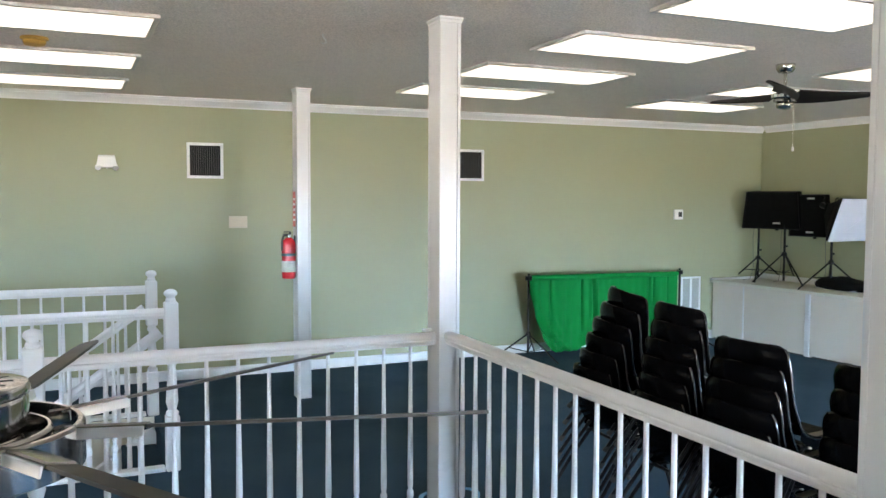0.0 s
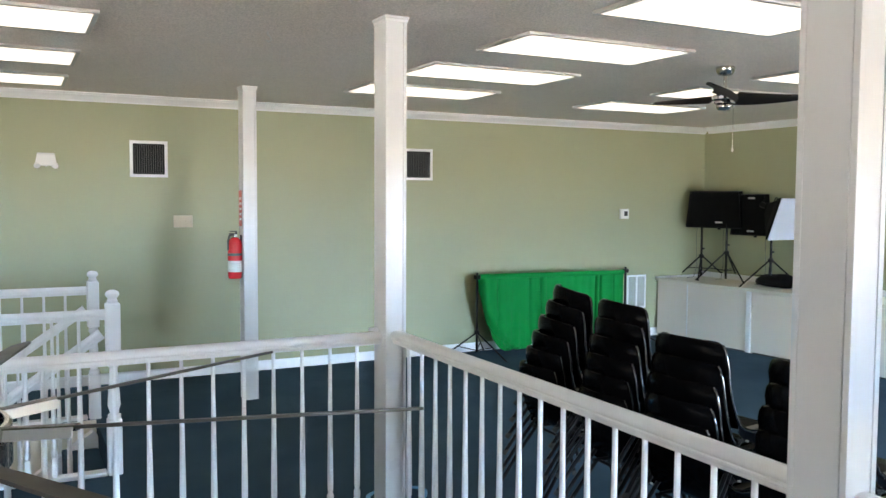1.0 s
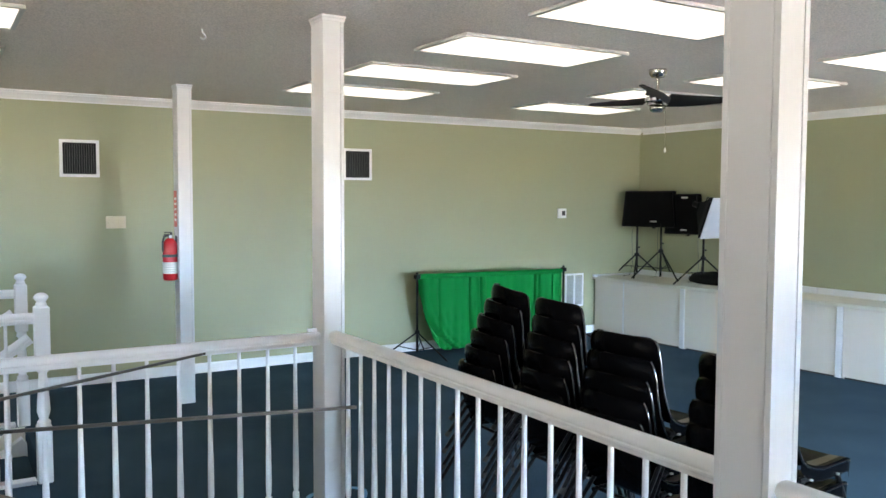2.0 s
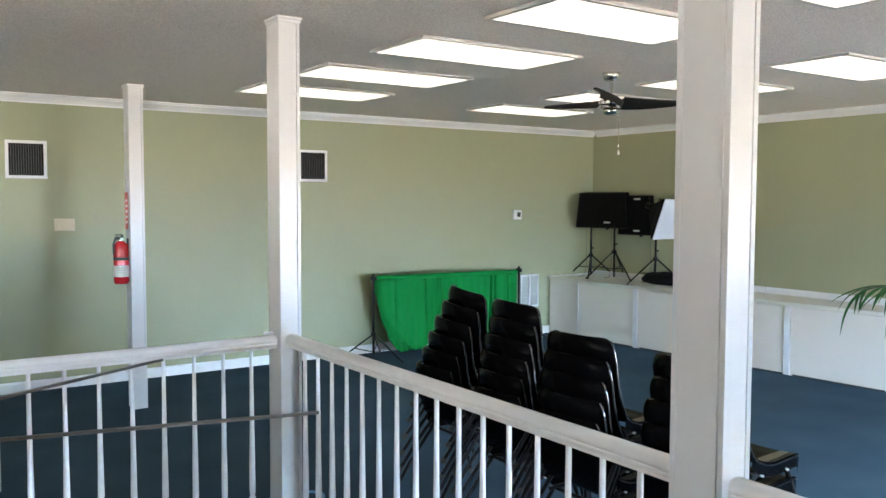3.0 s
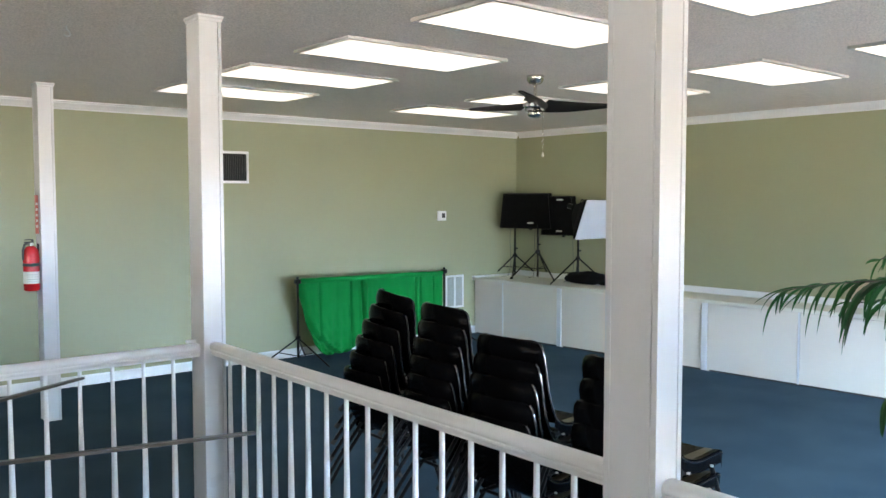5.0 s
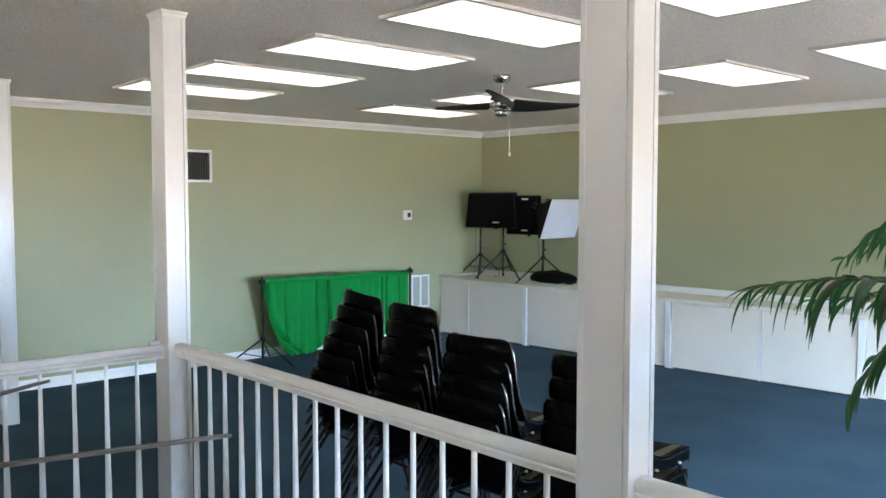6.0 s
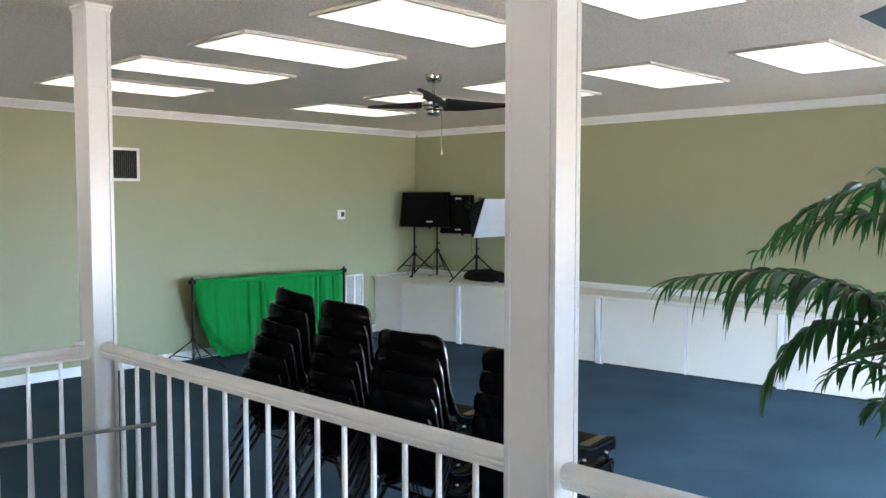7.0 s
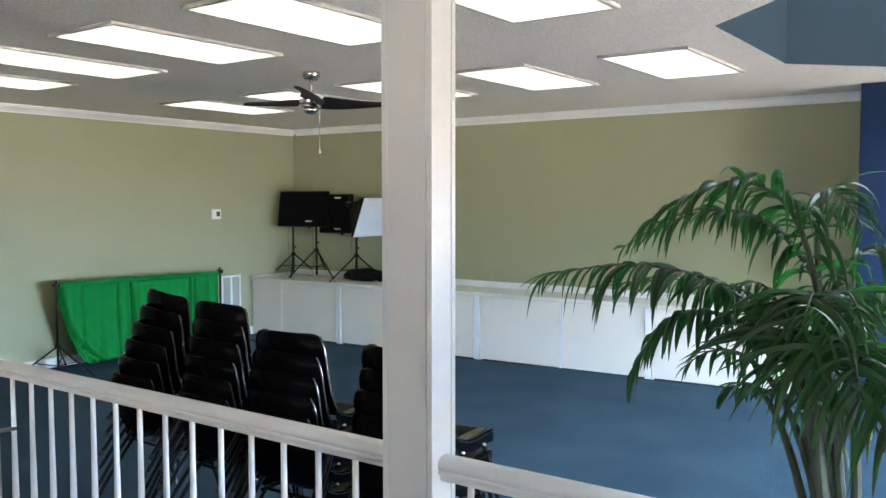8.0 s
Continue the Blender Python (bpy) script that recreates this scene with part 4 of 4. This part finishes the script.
part("case", boxes(((0, -0.028, 0), (0.135, -0.001, 0.125)), bevel=0.008, seg=2), M_DEVICE, th)
part("screen", boxes(((0.058, -0.031, 0.035), (0.112, -0.0282, 0.095))), M_SCREEN, th, "dark display")

rg = thing("wall_register", (7.06, WALL_N, 0.37), "white louvred air register low on the wall", "vent")
part("frame", boxes(((0, -0.014, 0), (0.31, -0.001, 0.025)), ((0, -0.014, 0.41), (0.31, -0.001, 0.435)), ((0, -0.014, 0.025), (0.025, -0.001, 0.41)),
                    ((0.285, -0.014, 0.025), (0.31, -0.001, 0.41)), ((0.14, -0.014, 0.025), (0.17, -0.001, 0.41)), bevel=0.002), M_TRIM, rg)
for x0 in (0.026, 0.171):
    for k in range(24):
        z = 0.027 + 0.0158 * k
        part("louvre", boxes(((x0, -0.008, z), (x0 + 0.113, -0.002, z + 0.012))), M_LOUVRE, rg)

# extinguisher on the post
ex = thing("fire_extinguisher", (1.768, 7.33, 1.07), "red fire extinguisher with a paper label hung on the post", "fire extinguisher")
part("cylinder", lathe(bmesh.new(), [(0.051, 0.0), (0.059, 0.01), (0.061, 0.03), (0.061, 0.30), (0.054, 0.33), (0.033, 0.355), (0.018, 0.362)], 22), M_RED, ex, "red enamelled cylinder", True)
part("label", lathe(bmesh.new(), [(0.0615, 0.06), (0.0618, 0.062), (0.0618, 0.155), (0.0615, 0.157)], 22, caps=False), M_LABEL, ex, "white printed label")
part("band", lathe(bmesh.new(), [(0.062, 0.20), (0.0635, 0.202), (0.0635, 0.222), (0.062, 0.224)], 22, caps=False), M_GAP, ex)
part("valve", lathe(bmesh.new(), [(0.016, 0.355), (0.018, 0.375), (0.012, 0.39)], 12), M_NICKEL, ex, "", True)
part("handle", boxes(((-0.050, -0.012, 0.386), (0.020, 0.012, 0.397)), ((-0.046, -0.011, 0.408), (0.016, 0.011, 0.416)), ((0.004, -0.011, 0.390), (0.020, 0.011, 0.414)), bevel=0.003), M_GAP, ex, "black squeeze handle")
part("hose", tube(bmesh.new(), [(-0.015, 0, 0.385), (-0.05, -0.01, 0.375), (-0.064, -0.015, 0.33), (-0.062, -0.015, 0.25)], 0.009, 8), M_GAP, ex, "black hose", True)
part("gauge", lathe(bmesh.new(), [(0.013, 0), (0.014, 0.004), (0.012, 0.008)], 12, (0.0, -0.020, 0.376), Matrix.Rotation(radians(90), 4, "X")), M_LABEL, ex, "round pressure gauge", True)
part("shoulder_label", lathe(bmesh.new(), [(0.0613, 0.235), (0.0616, 0.237), (0.0616, 0.298), (0.0613, 0.30)], 22, caps=False), M_RED, ex)
for k in range(4):
    bars = bmesh.new()
    for j in range(5):
        a = radians(-130 + 16 * j)
        box(bars, (-0.006 + 0.001 * (k == 3), -0.0005, 0), (0.006, 0.0005, 0.004), m=Matrix.Translation((0.0622 * math.cos(a), 0.0622 * math.sin(a), 0.075 + 0.019 * k)) @ Matrix.Rotation(a + math.pi / 2, 4, "Z"))
    part("print_bar", bars, M_PRINT, ex, "row of grey print")
part("bracket", boxes(((0.05, -0.02, 0.05), (0.0635, 0.02, 0.38))), M_GAP, ex)
sg = thing("extinguisher_sign", (1.7685, 7.30, 1.53), "narrow faded red sign on the post above the extinguisher", "sign")
part("board", boxes(((0.03, -0.003, 0), (0.055, 0.003, 0.31)), bevel=0.001), M_PINK, sg)
for k in range(5):
    part("print_bar", boxes(((0.035, -0.0045, 0.05 + 0.045 * k), (0.05, -0.0032, 0.07 + 0.045 * k))), M_LABEL, sg)

# ceiling fixtures
sd = thing("smoke_detector", (-0.17, 5.67, CEIL), "yellowed round smoke detector on the ceiling", "smoke detector")
part("base", lathe(bmesh.new(), [(0.078, -0.001), (0.08, -0.012), (0.072, -0.018)], 26), M_AMBER, sd, "", True)
part("dome", lathe(bmesh.new(), [(0.062, -0.017), (0.066, -0.03), (0.058, -0.045), (0.03, -0.052)], 26), M_AMBER, sd, "", True)
tagged(mesh_object("ceiling_hook", tube(bmesh.new(), [(1.375, 4.82, CEIL - 0.001), (1.375, 4.82, CEIL - 0.02), (1.39, 4.82, CEIL - 0.032), (1.395, 4.82, CEIL - 0.048),
            (1.38, 4.82, CEIL - 0.060), (1.362, 4.82, CEIL - 0.052)], 0.0035, 6), M_DEVICE, True), "small white screw hook in the ceiling", "hook")


# ---- palm ----
PALM = Vector((3.0, 0.61, 0))
RIGHT, NEAR, UP = Vector((0.199, -0.980, 0)), Vector((-0.980, -0.199, 0)), Vector((0, 0, 1))
leafy = random.Random(5)
palm = thing("potted_palm", PALM, "artificial palm with drooping dark green fronds in a pot", "plant")
part("pot", lathe(bmesh.new(), [(0.12, 0.001), (0.15, 0.02), (0.18, 0.26), (0.19, 0.27), (0.19, 0.30), (0.17, 0.30), (0.165, 0.27)], 28, RIGHT * 0.13), M_POT, palm, "dark round pot", True)
part("moss", lathe(bmesh.new(), [(0.02, 0.285), (0.165, 0.275)], 24, RIGHT * 0.13), M_SOIL, palm)


def leaflet(bm, root, d, ln, wmax, droop, rnd):
    """One folded blade: narrow at its root, widest before the middle, bending down to a point."""
    prev, pos, dirn = None, root.copy(), d
    segs = 7
    roll = rnd.uniform(-0.8, 0.8)
    for g in range(segs + 1):
        q = g / segs
        w = wmax * (0.35 + 0.65 * min(1.0, q / 0.35)) * (1 - max(0.0, q - 0.35) / 0.65) ** 0.75 + 0.0006
        across = dirn.cross(UP)
        across = across.normalized() if across.length > 0.05 else d.cross(UP).normalized()
        nrm = across.cross(dirn).normalized()
        across = across * math.cos(roll) + nrm * math.sin(roll)
        nrm = across.cross(dirn).normalized()
        cur = [bm.verts.new(pos - across * w - nrm * w * 0.35), bm.verts.new(pos + nrm * w * 0.2), bm.verts.new(pos + across * w - nrm * w * 0.35)]
        if prev:
            bm.faces.new((prev[0], prev[1], cur[1], cur[0]))
            bm.faces.new((prev[1], prev[2], cur[2], cur[1]))
        prev = cur
        pos = pos + dirn * ln / segs
        dirn = (dirn - UP * droop * (0.6 + 0.8 * q)).normalized()


def frond(neck, mid, tip, ln=0.24, start=0.4, wide=1.0, twist=0):
    """A stalk from the pot to the neck, then an arch through mid to the tip; each point is (right, near, up)."""
    rnd = leafy
    neck, mid, tip = (RIGHT * a + NEAR * b + UP * c for a, b, c in (neck, mid, tip))
    base = RIGHT * (0.13 + rnd.uniform(-0.05, 0.06) + max(-0.06, min(0.06, neck.dot(RIGHT) * 0.3))) + NEAR * rnd.uniform(-0.09, 0.09) + UP * 0.27
    bow = mid * 2 - (neck + tip) * 0.5
    way = (bow - neck).normalized()
    pts = []
    n = 36
    for i in range(n + 1):
        s = i / n
        if s < 0.36:
            q = s / 0.36
            pull = neck - way * (neck - base).length * 0.34
            pts.append(base * (1 - q) ** 2 + pull * 2 * q * (1 - q) + neck * q * q)
        else:
            q = (s - 0.36) / 0.64
            pts.append(neck * (1 - q) ** 2 + bow * 2 * q * (1 - q) + tip * q * q)
    rad = [0.019 * (1 - i / n) ** 1.7 + 0.0022 for i in range(n + 1)]
    stalk = part("stem", tube(bmesh.new(), pts, rad, 7), M_STEM, palm, "arching leaf stalk", True)
    bm = bmesh.new()
    lean = rnd.uniform(-0.3, 0.3)
    lo = n * start
    m = max(10, int(sum((pts[i + 1] - pts[i]).length for i in range(int(lo), n)) / 0.027))
    for k in range(m):
        f = k / (m - 1)
        for sgn in (-1, 1):
            t = min(lo + (f + rnd.uniform(-0.4, 0.4) / m) * (n - lo), n - 0.01)
            i = max(0, min(int(t), n - 1))
            root = pts[i].lerp(pts[i + 1], t - i)
            along = (pts[i + 1] - pts[i]).normalized()
            side = along.cross(UP)
            side = (side.normalized() if side.length > 0.1 else RIGHT) * sgn
            side = Matrix.Rotation(radians(twist) * (1 - f) ** 1.5 + lean, 3, along) @ side
            length = 0.9 * ln * (0.45 + 0.75 * math.sin(math.pi * (0.22 + 0.68 * f))) * rnd.uniform(0.65, 1.25)
            d = (side * rnd.uniform(0.75, 1.0) + along * (0.25 + 0.75 * f * f) * rnd.uniform(0.6, 1.5) + UP * rnd.uniform(-0.15, 0.3)).normalized()
            leaflet(bm, root, d, length, 0.0135 * wide * rnd.uniform(0.7, 1.2) * (0.6 + 0.4 * math.sin(math.pi * min(1, f + 0.25))), rnd.uniform(0.1, 0.7), rnd)
    tagged(part("leaf_fringe", bm, M_LEAF, stalk, "narrow drooping green leaf blades", True), kind="stuff")


frond((0.005, 0.0, 1.613), (-0.175, 0.05, 1.829), (-0.495, 0.1, 1.705), 0.27, 0.27, 1.25, 15)
frond((-0.039, -0.08, 1.615), (-0.28, -0.05, 1.737), (-0.605, 0.0, 1.606), 0.17, 0.34, 0.9)
frond((0.037, -0.05, 1.637), (0.067, 0.0, 1.807), (0.171, 0.1, 1.682), 0.19, 0.3, 0.9, 30)
frond((-0.133, 0.0, 1.365), (-0.419, 0.12, 1.535), (-0.848, 0.2, 1.504), 0.25, 0.42, 1.1)
frond((-0.115, -0.12, 1.391), (-0.345, -0.1, 1.477), (-0.704, -0.05, 1.447), 0.17, 0.42, 0.9)
frond((-0.129, 0.05, 1.308), (-0.364, 0.14, 1.389), (-0.527, 0.2, 1.201), 0.23, 0.42, 1.1)
frond((-0.129, 0.0, 1.184), (-0.246, 0.08, 1.26), (-0.364, 0.12, 1.206), 0.13, 0.42, 0.9)
frond((-0.115, 0.0, 1.093), (-0.173, 0.06, 1.146), (-0.242, 0.1, 1.116), 0.11, 0.42, 0.9)
frond((0.033, 0.08, 1.336), (0.03, 0.3, 1.488), (0.002, 0.47, 1.412), 0.26, 0.4, 1.1)
frond((-0.001, 0.05, 1.329), (-0.055, 0.25, 1.455), (-0.113, 0.36, 1.356), 0.22, 0.4, 1.1)
frond((0.077, 0.06, 1.348), (0.112, 0.28, 1.495), (0.158, 0.42, 1.426), 0.24, 0.4, 1.1)
frond((0.024, 0.14, 1.235), (0.033, 0.36, 1.354), (0.017, 0.56, 1.227), 0.34, 0.4, 1.35)
frond((0.079, 0.16, 1.231), (0.122, 0.38, 1.363), (0.151, 0.58, 1.234), 0.38, 0.4, 1.45)
frond((0.134, 0.14, 1.196), (0.203, 0.34, 1.33), (0.257, 0.54, 1.185), 0.38, 0.4, 1.45)
frond((-0.063, -0.05, 1.363), (-0.138, -0.05, 1.477), (-0.22, 0.0, 1.459), 0.13, 0.42, 0.8)
frond((0.098, -0.05, 1.487), (0.205, 0.0, 1.618), (0.371, 0.05, 1.542), 0.2, 0.4, 1)
frond((0.1, 0.0, 1.379), (0.205, 0.05, 1.5), (0.37, 0.1, 1.395), 0.24, 0.4, 1)
frond((0.125, 0.0, 1.293), (0.261, 0.05, 1.394), (0.414, 0.1, 1.247), 0.26, 0.4, 1.1)
frond((-0.016, -0.15, 1.339), (-0.071, -0.3, 1.358), (-0.155, -0.45, 1.246), 0.2, 0.42, 0.9)
frond((0.092, -0.15, 1.359), (0.155, -0.3, 1.398), (0.238, -0.45, 1.3), 0.2, 0.42, 0.9)
frond((0.036, -0.1, 1.192), (-0.015, -0.2, 1.251), (-0.092, -0.3, 1.116), 0.2, 0.42, 1)
frond((0.106, -0.1, 1.197), (0.178, -0.2, 1.265), (0.258, -0.3, 1.132), 0.22, 0.42, 1)
frond((0.16, 0.0, 1.08), (0.28, 0.1, 1.20), (0.42, 0.2, 1.0), 0.30, 0.40, 1.3)

# a light blue strap lying in a loop on the carpet
bm = bmesh.new()
ringpts = [(2.05 + 0.19 * math.cos(t) * (1 + 0.06 * math.sin(3 * t)), 4.47 + 0.15 * math.sin(t), 0) for t in (2 * math.pi * k / 40 for k in range(40))]
lo = [[bm.verts.new((x * f + 2.05 * (1 - f), y * f + 4.47 * (1 - f), z)) for x, y, _ in ringpts] for f, z in ((0.87, 0.001), (1.0, 0.001), (1.0, 0.010), (0.87, 0.010))]
for a, b in zip(lo, lo[1:] + lo[:1]):
    for k in range(40):
        bm.faces.new((a[k], a[(k + 1) % 40], b[(k + 1) % 40], b[k]))
tagged(mesh_object("blue_strap", bm, M_TAPE, True), "light blue strap lying looped on the carpet by the post", "strap")
